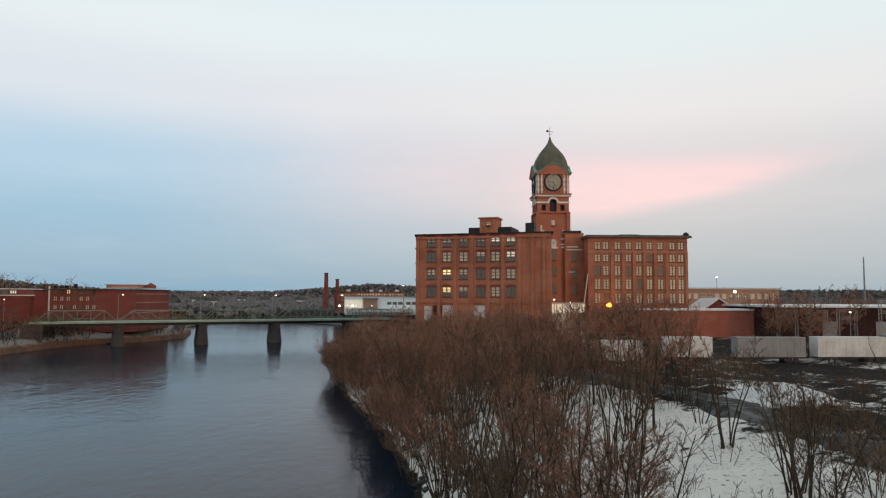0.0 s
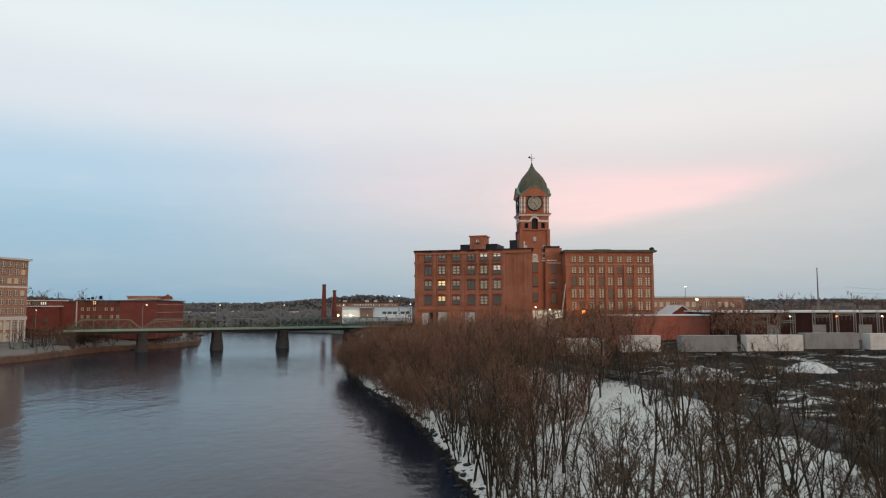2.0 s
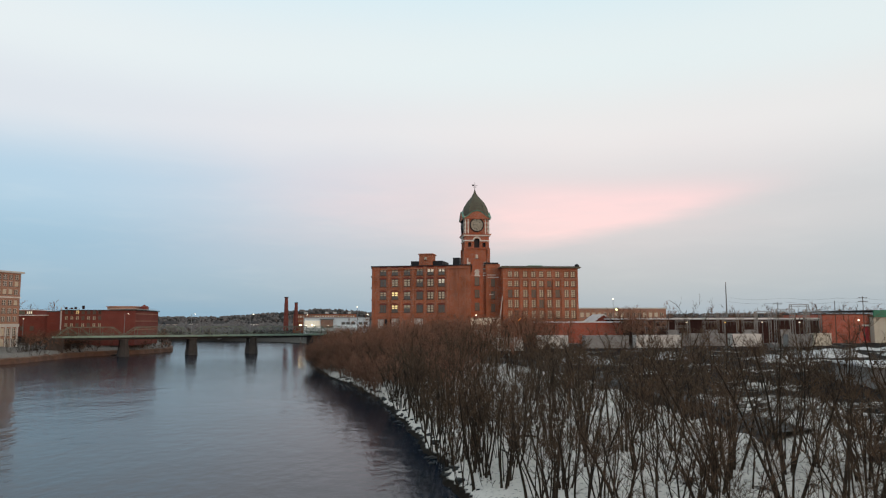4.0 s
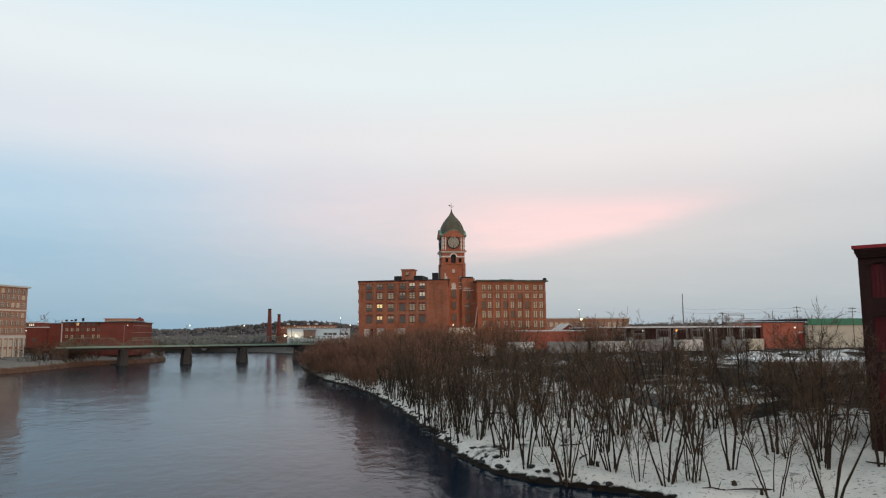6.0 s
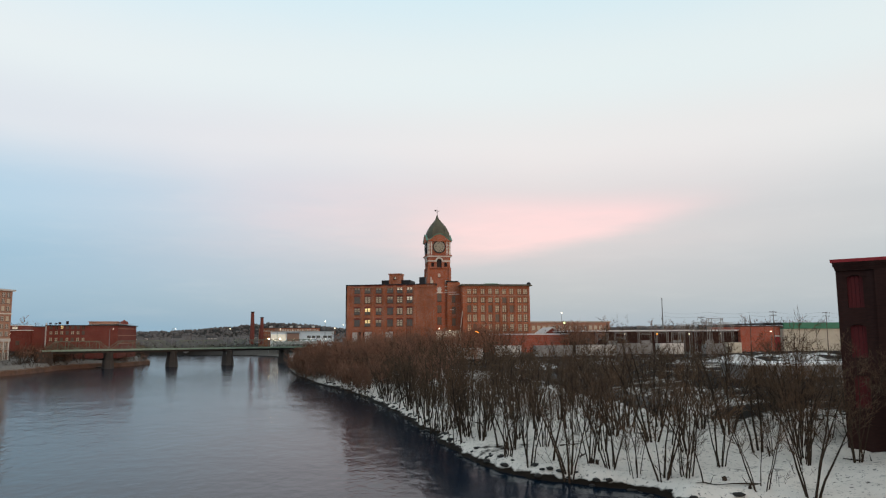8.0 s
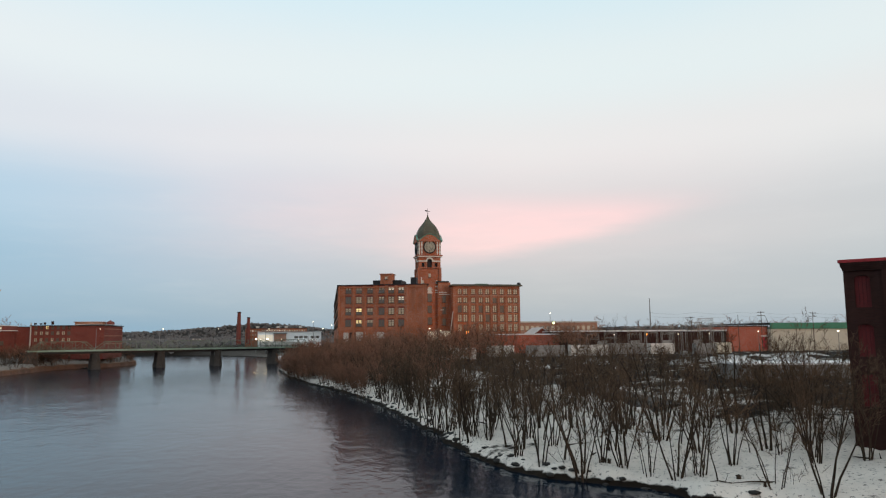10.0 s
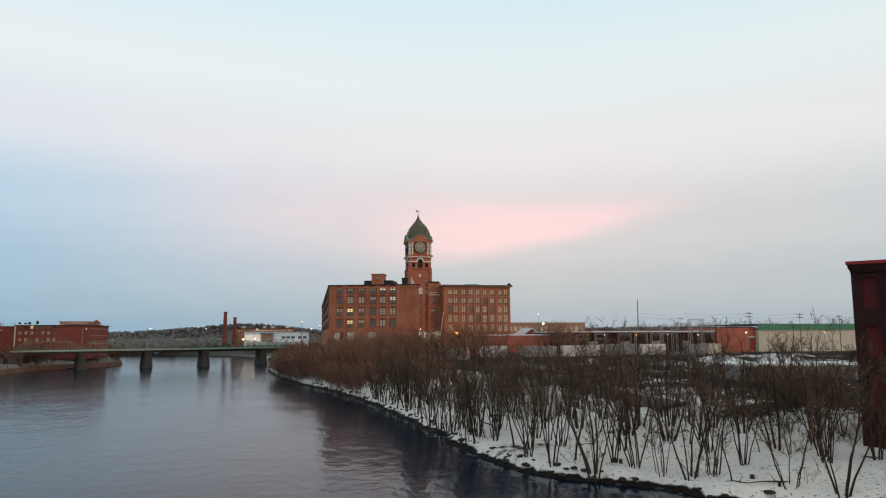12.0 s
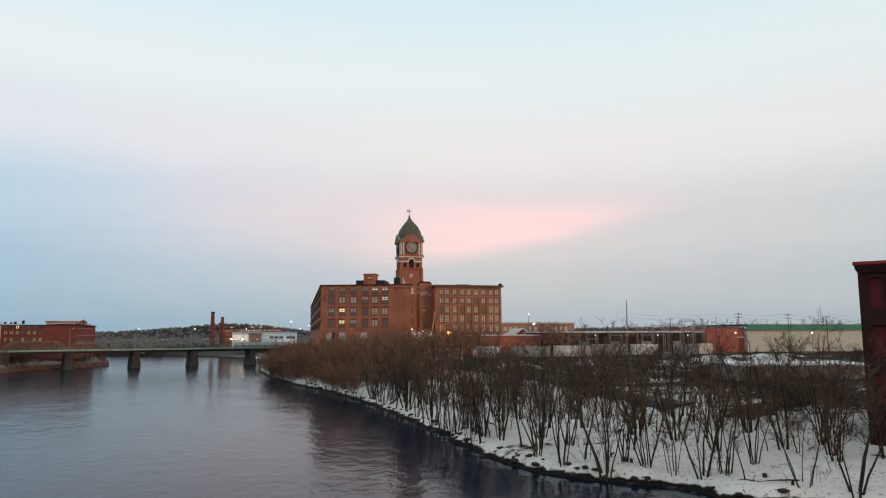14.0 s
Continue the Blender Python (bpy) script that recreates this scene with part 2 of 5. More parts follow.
M["lamp_green"] = lamp_material("lamp_glow_green", (0.85, 1.0, 0.45), 4)


def ground_material():
    m = bpy.data.materials.new("snowy_ground")
    m.use_nodes = True
    n = Nodes(m.node_tree)
    tc = n.add("ShaderNodeTexCoord")
    vec = tc.outputs["Object"]
    sep = n.add("ShaderNodeSeparateXYZ")
    n.put(sep.inputs[0], vec)
    z = sep.outputs[2]
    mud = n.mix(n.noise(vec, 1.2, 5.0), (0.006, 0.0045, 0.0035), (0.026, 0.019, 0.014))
    snow = n.mix(n.noise(vec, 0.5, 4.0), (0.58, 0.525, 0.47), (0.79, 0.725, 0.655))
    cover = n.math("ADD", n.math("MULTIPLY", n.noise(vec, 0.09, 5.0, 0.65), 0.75), n.math("MULTIPLY", n.noise(vec, 0.8, 4.0, 0.7), 0.35))
    bare_up = n.add("ShaderNodeMapRange")
    n.put(bare_up.inputs[0], z)
    bare_up.inputs[1].default_value, bare_up.inputs[2].default_value = 3.6, 5.1
    bare_up.inputs[3].default_value, bare_up.inputs[4].default_value = -0.06, 0.125
    cover = n.math("SUBTRACT", cover, bare_up.outputs[0])
    cover = n.ramp(cover, [(0.455, grey(0)), (0.515, grey(1))])
    wet = n.add("ShaderNodeMapRange")
    n.put(wet.inputs[0], n.math("ADD", z, n.math("MULTIPLY", n.math("SUBTRACT", n.noise(vec, 0.9, 4.0), 0.5), 0.8)))
    wet.inputs[1].default_value, wet.inputs[2].default_value = 0.36, 0.50
    cover = n.math("MULTIPLY", cover, wet.outputs[0])
    # leaf litter and twigs scattered on the snow
    litter = n.ramp(n.noise(vec, 2.6, 5.0, 0.7), [(0.35, grey(0.15)), (0.43, grey(1))])
    cover = n.math("MULTIPLY", cover, litter)
    # far land: dark winter woods and grass
    far = n.add("ShaderNodeMapRange")
    n.put(far.inputs[0], sep.outputs[1])
    far.inputs[1].default_value, far.inputs[2].default_value = 520, 640
    cover = n.math("MULTIPLY", cover, n.math("SUBTRACT", 1.0, far.outputs[0]))
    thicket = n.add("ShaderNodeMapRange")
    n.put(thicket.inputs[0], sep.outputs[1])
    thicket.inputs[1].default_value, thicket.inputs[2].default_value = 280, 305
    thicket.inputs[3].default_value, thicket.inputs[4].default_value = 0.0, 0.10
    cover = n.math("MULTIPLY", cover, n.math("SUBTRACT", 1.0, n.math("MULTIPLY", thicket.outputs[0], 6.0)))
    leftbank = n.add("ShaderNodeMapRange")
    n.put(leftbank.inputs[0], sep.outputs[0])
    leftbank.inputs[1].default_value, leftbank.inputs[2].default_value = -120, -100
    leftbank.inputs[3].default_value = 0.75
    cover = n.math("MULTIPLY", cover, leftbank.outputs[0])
    b = n.add("ShaderNodeBsdfPrincipled")
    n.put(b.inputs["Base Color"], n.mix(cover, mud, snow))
    b.inputs["Roughness"].default_value = 0.85
    b.inputs["Specular IOR Level"].default_value = 0.05
    bump = n.add("ShaderNodeBump")
    bump.inputs["Strength"].default_value, bump.inputs["Distance"].default_value = 0.5, 0.15
    n.put(bump.inputs["Height"], n.noise(vec, 1.6, 5.0))
    n.put(b.inputs["Normal"], bump.outputs[0])
    n.put(n.add("ShaderNodeOutputMaterial").inputs[0], b.outputs[0])
    return m


def water_material():
    m = bpy.data.materials.new("river_water")
    m.use_nodes = True
    n = Nodes(m.node_tree)
    tc = n.add("ShaderNodeTexCoord")
    vec = tc.outputs["Object"]
    b = n.add("ShaderNodeBsdfPrincipled")
    b.inputs["Base Color"].default_value = (0.002, 0.010, 0.021, 1)
    slow = n.noise(vec, 0.03, 3.0)
    n.put(b.inputs["Roughness"], n.math("ADD", n.math("MULTIPLY", slow, 0.10), 0.08))
    b.inputs["IOR"].default_value = 1.33
    b.inputs["Specular IOR Level"].default_value = 0.19
    mp = n.add("ShaderNodeMapping")
    mp.inputs["Scale"].default_value = (1.0, 0.55, 1.0)
    n.put(mp.inputs[0], vec)
    waves = n.math("ADD", n.math("MULTIPLY", n.noise(mp.outputs[0], 0.7, 3.0), 1.0), n.math("MULTIPLY", n.noise(mp.outputs[0], 0.12, 2.0), 2.0))
    bump = n.add("ShaderNodeBump")
    bump.inputs["Strength"].default_value, bump.inputs["Distance"].default_value = 0.5, 0.15
    n.put(bump.inputs["Height"], waves)
    n.put(b.inputs["Normal"], bump.outputs[0])
    n.put(n.add("ShaderNodeOutputMaterial").inputs[0], b.outputs[0])
    return m


M["ground"] = ground_material()
M["water"] = water_material()


# ---------------------------------------------------------------- mesh helpers
def box(bm, x0, x1, y0, y1, z0, z1):
    v = [bm.verts.new(p) for p in ((x0, y0, z0), (x1, y0, z0), (x1, y1, z0), (x0, y1, z0), (x0, y0, z1), (x1, y0, z1), (x1, y1, z1), (x0, y1, z1))]
    for f in ((3, 2, 1, 0), (4, 5, 6, 7), (0, 1, 5, 4), (1, 2, 6, 5), (2, 3, 7, 6), (3, 0, 4, 7)):
        bm.faces.new([v[i] for i in f])


def beam(bm, a, b, w, h=None):
    """A square bar from a to b."""
    a, b, h = Vector(a), Vector(b), h or w
    d = (b - a).normalized()
    side = d.cross(Vector((0, 0, 1)))
    side = side.normalized() if side.length > 1e-4 else Vector((1, 0, 0))
    up = side.cross(d).normalized()
    ring = [[bm.verts.new(p + side * sx * w / 2 + up * sz * h / 2) for sx, sz in ((-1, -1), (1, -1), (1, 1), (-1, 1))] for p in (a, b)]
    for i in range(4):
        bm.faces.new((ring[0][i], ring[0][(i + 1) % 4], ring[1][(i + 1) % 4], ring[1][i]))
    bm.faces.new(ring[0][::-1])
    bm.faces.new(ring[1])


def lathe(bm, rows, sides=12, cx=0.0, cy=0.0, turn=0.0):
    """A turned shape from rows of (radius, z)."""
    rings = []
    for r, z in rows:
        rings.append([bm.verts.new((cx + r * math.cos(turn + 2 * math.pi * i / sides), cy + r * math.sin(turn + 2 * math.pi * i / sides), z)) for i in range(sides)])
    for a, b in zip(rings, rings[1:]):
        for i in range(sides):
            bm.faces.new((a[i], a[(i + 1) % sides], b[(i + 1) % sides], b[i]))
    bm.faces.new(rings[0][::-1])
    bm.faces.new(rings[-1])


def prism(bm, pts, z0, z1):
    a = [bm.verts.new((x, y, z0)) for x, y in pts]
    b = [bm.verts.new((x, y, z1)) for x, y in pts]
    k = len(pts)
    for i in range(k):
        bm.faces.new((a[i], a[(i + 1) % k], b[(i + 1) % k], b[i]))
    bm.faces.new(a[::-1])
    bm.faces.new(b)


def mesh_of(name, bm, mat):
    me = bpy.data.meshes.new(name)
    bmesh.ops.recalc_face_normals(bm, faces=bm.faces)
    bm.to_mesh(me)
    bm.free()
    me.materials.append(M[mat])
    return me


def part(name, bm, mat, parent=None, label=""):
    ob = new(name, mesh_of(name, bm, mat))
    if parent is not None:
        ob.parent = parent
    return tagged(ob, label)


def shared(name, me, parent, loc=(0, 0, 0), rz=0.0):
    ob = new(name, me)
    ob.parent = parent
    ob.location = loc
    ob.rotation_euler = (0, 0, rz)
    return ob


def thing(name, label, category, at=(0, 0, 0), rz=0.0, group="", kind=""):
    ob = new(name)
    ob.location = at
    ob.rotation_euler = (0, 0, rz)
    return tagged(ob, label, category, group, kind)


# ---------------------------------------------------------------- ground and river
SHORE_R = ((60, 62), (80, 52), (100, 30), (120, 5), (133, -12.5), (139, -20.4), (143.5, -22.2), (147.3, -25.8), (150.5, -29.2), (158, -32.0), (165, -33.8), (187, -34.8), (203, -35.8), (240, -39.0),
           (272, -45.0), (300, -52), (330, -57), (380, -62), (502, -62.6), (542, -67.1), (600, -95), (640, -150), (680, -230))
SHORE_L = ((-200, -400), (200, -235), (330, -172), (370, -161), (411, -159), (424, -156), (432, -150), (440, -141.6), (465, -135.4), (502, -145), (548, -162), (586, -166), (625, -190), (650, -210), (680, -236))


def shore_right(y):
    return float(np.interp(y, [p[0] for p in SHORE_R], [p[1] for p in SHORE_R])) if y > 60 else 62 + (60 - y) * 1.6


def shore_left(y):
    return float(np.interp(y, [p[0] for p in SHORE_L], [p[1] for p in SHORE_L]))


HILLS = ((-180, 2900, 44, 260, 500), (-460, 2700, 7, 300, 420), (-1500, 2300, 62, 420, 500), (-850, 2900, 20, 500, 500), (500, 2800, 12, 600, 500),
         (1300, 2400, 30, 700, 500))


def ground_height(x, y):
    """Height of the land over the river."""
    wig = noise.noise((x * 0.13, y * 0.13, 0.3)) * 1.4 + noise.noise((x * 0.5, y * 0.5, 7.3)) * 0.5
    if y < 680:
        dr = (x - shore_right(y)) * (0.75 if y < 150 else 0.95) + wig
        dl = (shore_left(y) - x) + wig
    else:
        dr, dl = 60.0, -1.0
    d = max(dr, dl)
    if d <= 0:
        return max(-2.5, d * 0.5 - 0.2)
    if dl > dr:
        h = float(np.interp(d, (0, 0.8, 2.0, 12, 30, 60), (-0.2, 0.6, 3.0, 3.6, 7.0, 9.5)))
    else:
        h = float(np.interp(d, (0, 0.7, 1.6, 10, 24, 34, 60, 110), (-0.2, 0.55, 1.1, 1.9, 3.2, 4.7, 5.8, 6.1)))
        h += float(np.interp(y, (150, 330), (0, 0.15))) * min(1, d / 40)
    h += noise.noise((x * 0.21, y * 0.21, 2.1)) * min(0.5, d * 0.05) + noise.noise((x * 0.9, y * 0.9, 5.0)) * min(0.16, d * 0.05)
    if y > 700:
        for hx, hy, hz, wx, wy in HILLS:
            h += hz * math.exp(-((x - hx) / wx) ** 2 - ((y - hy) / wy) ** 2)
    return h


def build_ground():
    xs = np.concatenate([np.linspace(-3200, -420, 40), np.linspace(-400, -200, 26), np.linspace(-195, -140, 46), np.linspace(-136, -76, 16), np.linspace(-74, 40, 150),
                         np.linspace(42, 200, 60), np.linspace(220, 3200, 40)])
    ys = np.concatenate([np.linspace(-900, 50, 22), np.linspace(60, 112, 30), np.linspace(113, 235, 132), np.linspace(237, 420, 80), np.linspace(425, 640, 50), np.linspace(650, 1000, 40),
                         np.linspace(1030, 4600, 60)])
    verts = [(float(x), float(y), ground_height(float(x), float(y))) for y in ys for x in xs]
    w = len(xs)
    faces = [(j * w + i, j * w + i + 1, (j + 1) * w + i + 1, (j + 1) * w + i) for j in range(len(ys) - 1) for i in range(w - 1)]
    me = bpy.data.meshes.new("ground")
    me.from_pydata(verts, [], faces)
    me.polygons.foreach_set("use_smooth", [True] * len(faces))
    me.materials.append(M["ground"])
    tagged(new("ground", me), "snow-covered river banks and winter land to the horizon", "ground", kind="structure")


build_ground()
bm = bmesh.new()
v = [bm.verts.new(p) for p in ((-3000, -900, 0), (900, -900, 0), (900, 1100, 0), (-3000, 1100, 0))]
bm.faces.new(v)
tagged(part("water", bm, "water"), "smooth slate-blue river reflecting the dusk sky", "river", kind="structure")


# ---------------------------------------------------------------- the mill with the clock tower
BASE = 6.0
EAVE = 35.2
FRONT = 382.5


def window_meshes(w, h, mat, frame_mat, cols=2, rows=2):
    """Pane and frame meshes of one window, its middle at the origin, looking along -y."""
    bm = bmesh.new()
    box(bm, -w / 2, w / 2, -0.02, 0.04, -h / 2, h / 2)
    pane = mesh_of("pane", bm, mat)
    bm = bmesh.new()
    t = 0.15
    for x0, x1 in ((-w / 2, -w / 2 + t), (w / 2 - t, w / 2)):
        box(bm, x0, x1, -0.10, 0.0, -h / 2, h / 2)
    for z0, z1 in ((-h / 2, -h / 2 + t), (h / 2 - t, h / 2)):
        box(bm, -w / 2 + t, w / 2 - t, -0.10, 0.0, z0, z1)
    for i in range(1, cols):
        c = -w / 2 + w * i / cols
        box(bm, c - t * 0.9, c + t * 0.9, -0.11, 0.0, -h / 2 + t, h / 2 - t)
    for i in range(1, rows):
        c = -h / 2 + h * i / rows
        box(bm, -w / 2 + t, w / 2 - t, -0.105, 0.0, c - t / 2, c + t / 2)
    fr = mesh_of("frame", bm, frame_mat)
    bm = bmesh.new()
    box(bm, -w / 2 - 0.15, w / 2 + 0.15, -0.42, 0.0, -h / 2 - 0.2, -h / 2 - 0.02)
    sill = mesh_of("sill", bm, "stone")
    return pane, fr, sill


def place_window(parent, meshes, x, y, z, rz=0.0):
    pane, fr, sill = meshes
    win = shared("window", pane, parent, (x, y, z), rz)
    shared("frame", fr, win)
    if sill:
        shared("sill", sill, win)
    return win


def pierced_wall(bm, x0, x1, z0, z1, y, holes, reveal=0.35):
    """A front wall at y with rectangular holes (x, z, w, h), each with its reveals."""
    xs = sorted({x0, x1, *[h[0] - h[2] / 2 for h in holes], *[h[0] + h[2] / 2 for h in holes]})
    zs = sorted({z0, z1, *[h[1] - h[3] / 2 for h in holes], *[h[1] + h[3] / 2 for h in holes]})
    for xa, xb in zip(xs, xs[1:]):
        for za, zb in zip(zs, zs[1:]):
            cx, cz = (xa + xb) / 2, (za + zb) / 2
            if not any(abs(cx - h[0]) < h[2] / 2 and abs(cz - h[1]) < h[3] / 2 for h in holes):
                bm.faces.new([bm.verts.new(p) for p in ((xa, y, za), (xb, y, za), (xb, y, zb), (xa, y, zb))])
    for hx, hz, w, h in holes:
        a, b, c, d = hx - w / 2, hx + w / 2, hz - h / 2, hz + h / 2
        for p, q in (((a, c), (b, c)), ((b, c), (b, d)), ((b, d), (a, d)), ((a, d), (a, c))):
            bm.faces.new([bm.verts.new(v) for v in ((p[0], y, p[1]), (q[0], y, q[1]), (q[0], y + reveal, q[1]), (p[0], y + reveal, p[1]))])


def build_mill():
    mill = thing("mill_building", "long six-storey red brick mill with copper eaves", "mill", (0, 0, 0))
    rnd = random.Random(4)
    LF, LE = 350.0, 33.3                     # front and eaves of the left wing
    dark = window_meshes(2.25, 2.4, "glass", "frame", 2, 3)
    pale = window_meshes(2.25, 2.4, "glass_pale", "frame", 2, 3)
    lit = window_meshes(2.25, 2.4, "glass_lit", "frame", 2, 3)
    day = window_meshes(2.25, 2.4, "glass_day", "frame", 2, 3)
    bm = bmesh.new()
    box(bm, -0.98, 0.98, -0.07, -0.03, 0.1, 1.05)
    blind = mesh_of("blind", bm, "glass_pale")
    bm = bmesh.new()
    box(bm, -0.98, 0.98, -0.07, -0.03, -1.05, -0.1)
    sash = mesh_of("lower_sash", bm, "glass")
    # left wing
    cols = (-35.9, -31.8, -27.5, -23.1, -19.4, -15.6)
    rows = (31.6, 27.9, 23.7, 19.4)
    holes = [(x, z, 2.25, 2.4) for x in cols for z in rows]
    doors = ((-36.7, 14.1, 2.1, 3.7), (-34.2, 14.1, 2.4, 3.7), (-31.0, 14.2, 3.9, 3.9), (-24.0, 14.2, 4.1, 3.9))
    bm = bmesh.new()
    pierced_wall(bm, -39.8, -5.7, BASE, LE, LF, holes + list(doors))
    part("front_wall", bm, "brick", mill)
    for z in rows:
        for x in cols:
            k = (cols.index(x), rows.index(z))
            kind = dark
            if k in ((1, 2), (1, 3)):
                kind = lit
            elif k in ((4, 0), (5, 0), (5, 1)):
                kind = day
            elif k in ((1, 0), (2, 1), (2, 2), (4, 1), (4, 2), (5, 2), (0, 2), (1, 1), (4, 3)):
                kind = pale
            win = place_window(mill, kind, x, LF + 0.22, z)
            if kind is dark and rnd.random() < 0.6:
                shared("blind", blind, win)
            elif kind is not dark and rnd.random() < 0.45:
                shared("lower_sash", sash, win)
            bm = bmesh.new()
            pts = [(-1.4, 0), (1.4, 0), (1.4, 0.28), (0.7, 0.55), (0, 0.62), (-0.7, 0.55), (-1.4, 0.28)]
            a = [bm.verts.new((px + x, LF - 0.06, pz + z + 1.2)) for px, pz in pts]
            b = [bm.verts.new((px + x, LF + 0.1, pz + z + 1.2)) for px, pz in pts]
            bm.faces.new(a)
            for i in range(len(pts)):
                bm.faces.new((a[i], b[i], b[(i + 1) % len(pts)], a[(i + 1) % len(pts)]))
            part("arch", bm, "brick_red", mill)
    # pilasters between the bays
    for x in (-39.4, -33.8, -29.6, -25.3, -21.2, -17.5, -13.5, -10.3, -7.5):
        bm = bmesh.new()
        box(bm, x - 0.42, x + 0.42, LF - 0.28, LF, BASE, LE - 1.0)
        part("pilaster", bm, "brick", mill)
    for z, h in ((16.7, 0.35), (LE - 1.0, 0.5)):
        bm = bmesh.new()
        box(bm, -39.9, -5.7, LF - 0.36, LF, z, z + h)
        part("string_course", bm, "brick", mill)
    for i, (x, z, w, h) in enumerate(doors):
        bm = bmesh.new()
        box(bm, x - w / 2, x + w / 2, LF + 0.3, LF + 0.4, z - h / 2, z + h / 2)
        for k in range(1, 4):
            box(bm, x - w / 2, x + w / 2, LF + 0.26, LF + 0.3, z - h / 2 + k * h / 4 - 0.05, z - h / 2 + k * h / 4)
        # the second one is a dark sheet, painted shade of an open doorway
        part("loading_door", bm, "dark_metal" if i == 1 else "white_panel", mill, "dark sheet for the shade in an open doorway" if i == 1 else "pale painted loading door")
    # roof houses
    bm = bmesh.new()
    box(bm, -28.4, -17.2, LF + 8, LF + 18, LE + 0.7, LE + 2.4)
    part("roof_house", bm, "dark_metal", mill)
    bm = bmesh.new()
    box(bm, -25.2, -20.6, LF + 7, LF + 12, LE + 0.7, LE + 4.5)
    box(bm, -25.5, -20.3, LF + 6.7, LF + 12.3, LE + 4.5, LE + 4.85)
    part("roof_house", bm, "brick", mill, "brick lift house")
    place_window(mill, window_meshes(1.0, 1.0, "glass_day", "frame", 2, 2), -22.9, LF + 6.95, LE + 3.2)
    bm = bmesh.new()
    box(bm, -14.1, -11.8, LF + 11, LF + 14, LE + 0.7, LE + 3.6)
    part("tank", bm, "dark_metal", mill, "black roof tank")
    # the wing's front stands skewed to the rest of the mill
    skew = Matrix.Translation((-40.0, 350.1, -1.05)) @ Matrix.Rotation(radians(-19.0), 4, "Z") @ Matrix.Diagonal((0.983, 1, 1, 1)) @ Matrix.Translation((39.8, -LF, 0))
    for ob in list(mill.children):
        ob.matrix_basis = skew @ ob.matrix_basis
    # long side walls running back along the canal, eaves and flat roof
    E_ = LE - 1.05
    plan = [(-40.0, 350.1), (-8.3, 339.2), (0.0, 400.0), (0.0, 554.0), (-33.0, 554.0)]
    for nm, i, k in (("side_wall", 4, 0), ("back_wall", 3, 4), ("return_wall", 1, 2)):
        (ax, ay), (bx, by) = plan[i], plan[k]
        ln = math.hypot(bx - ax, by - ay)
        ux, uy = (bx - ax) / ln, (by - ay) / ln
        ax, ay, bx, by = ax + ux * 0.02, ay + uy * 0.02, bx - ux * 0.02, by - uy * 0.02
        bm = bmesh.new()
        prism(bm, [(ax, ay), (bx, by), (bx - uy * 0.4, by + ux * 0.4), (ax - uy * 0.4, ay + ux * 0.4)], BASE, E_)
        part(nm, bm, "brick", mill)
    (ax, ay), (bx, by) = plan[4], plan[0]
    for k in range(44):
        for z in rows:
            q = (k + 0.8) / 44.6
            place_window(mill, dark if rnd.random() < 0.7 else pale, ax + (bx - ax) * q - 0.06, ay + (by - ay) * q, z - 1.05, math.atan2(by - ay, bx - ax))
    mid = Vector((-18.0, 440.0))
    for nm, mat, o, z0, z1, lb in (("roof_edge", "dark_metal", 0.5, E_, E_ + 0.26, "dark metal eaves"), ("roof", "roofing", -0.6, E_ + 0.26, E_ + 0.36, "")):
        bm = bmesh.new()
        prism(bm, [(x + (o if x > mid.x else -o), y + (o if y > mid.y else -o)) for x, y in plan], z0, z1)
        part(nm, bm, mat, mill, lb)
    # right wing
    rcols = (13.7, 16.2, 19.7, 23.0, 26.1, 29.3, 32.6, 36.2, 38.8)
    rrows = (32.5, 28.8, 25.0, 21.0, 16.8)
    rhigh = dict(zip(rrows, (2.2, 2.2, 2.9, 3.1, 3.1)))
    rholes = [(x, z, 1.8, rhigh[z]) for x in rcols for z in rrows]
    bm = bmesh.new()
    pierced_wall(bm, 10.8, 40.8, BASE, EAVE - 0.3, FRONT + 1.5, rholes)
    part("front_wall", bm, "brick", mill)
    bm = bmesh.new()
    box(bm, 40.4, 40.8, FRONT + 1.51, FRONT + 60, BASE, EAVE - 0.3)
    part("side_wall", bm, "brick", mill)
    bm = bmesh.new()
    box(bm, 10.8, 11.1, FRONT + 1.51, FRONT + 60, BASE, EAVE - 0.3)
    part("return_wall", bm, "brick", mill)
    rsets = {h: [window_meshes(1.8, h, g, "frame", 2, 3 if h < 2.5 else 4) for g in ("glass_pale", "glass")] for h in set(rhigh.values())}
    for z in rrows:
        for x in rcols:
            place_window(mill, rsets[rhigh[z]][0 if rnd.random() < 0.85 else 1], x, FRONT + 1.72, z)
    for x in (11.2, 17.9, 21.35, 24.55, 27.7, 30.95, 34.4, 40.4):
        bm = bmesh.new()
        box(bm, x - 0.4, x + 0.4, FRONT + 1.2, FRONT + 1.5, BASE, EAVE - 4.6)
        part("pilaster", bm, "brick", mill)
    bm = bmesh.new()
    box(bm, 10.8, 40.9, FRONT + 1.35, FRONT + 1.5, 30.6, 30.85)
    part("string_course", bm, "brick_tan", mill, "tan string course")
    bm = bmesh.new()
    box(bm, 10.0, 41.8, FRONT + 0.4, FRONT + 60.4, EAVE - 0.3, EAVE + 0.25)
    part("roof_edge", bm, "dome", mill, "dark green copper eaves")
    bm = bmesh.new()
    box(bm, 10.4, 41.4, FRONT + 0.8, FRONT + 60, EAVE + 0.25, EAVE + 0.45)
    part("roof", bm, "roofing", mill)
    bm = bmesh.new()
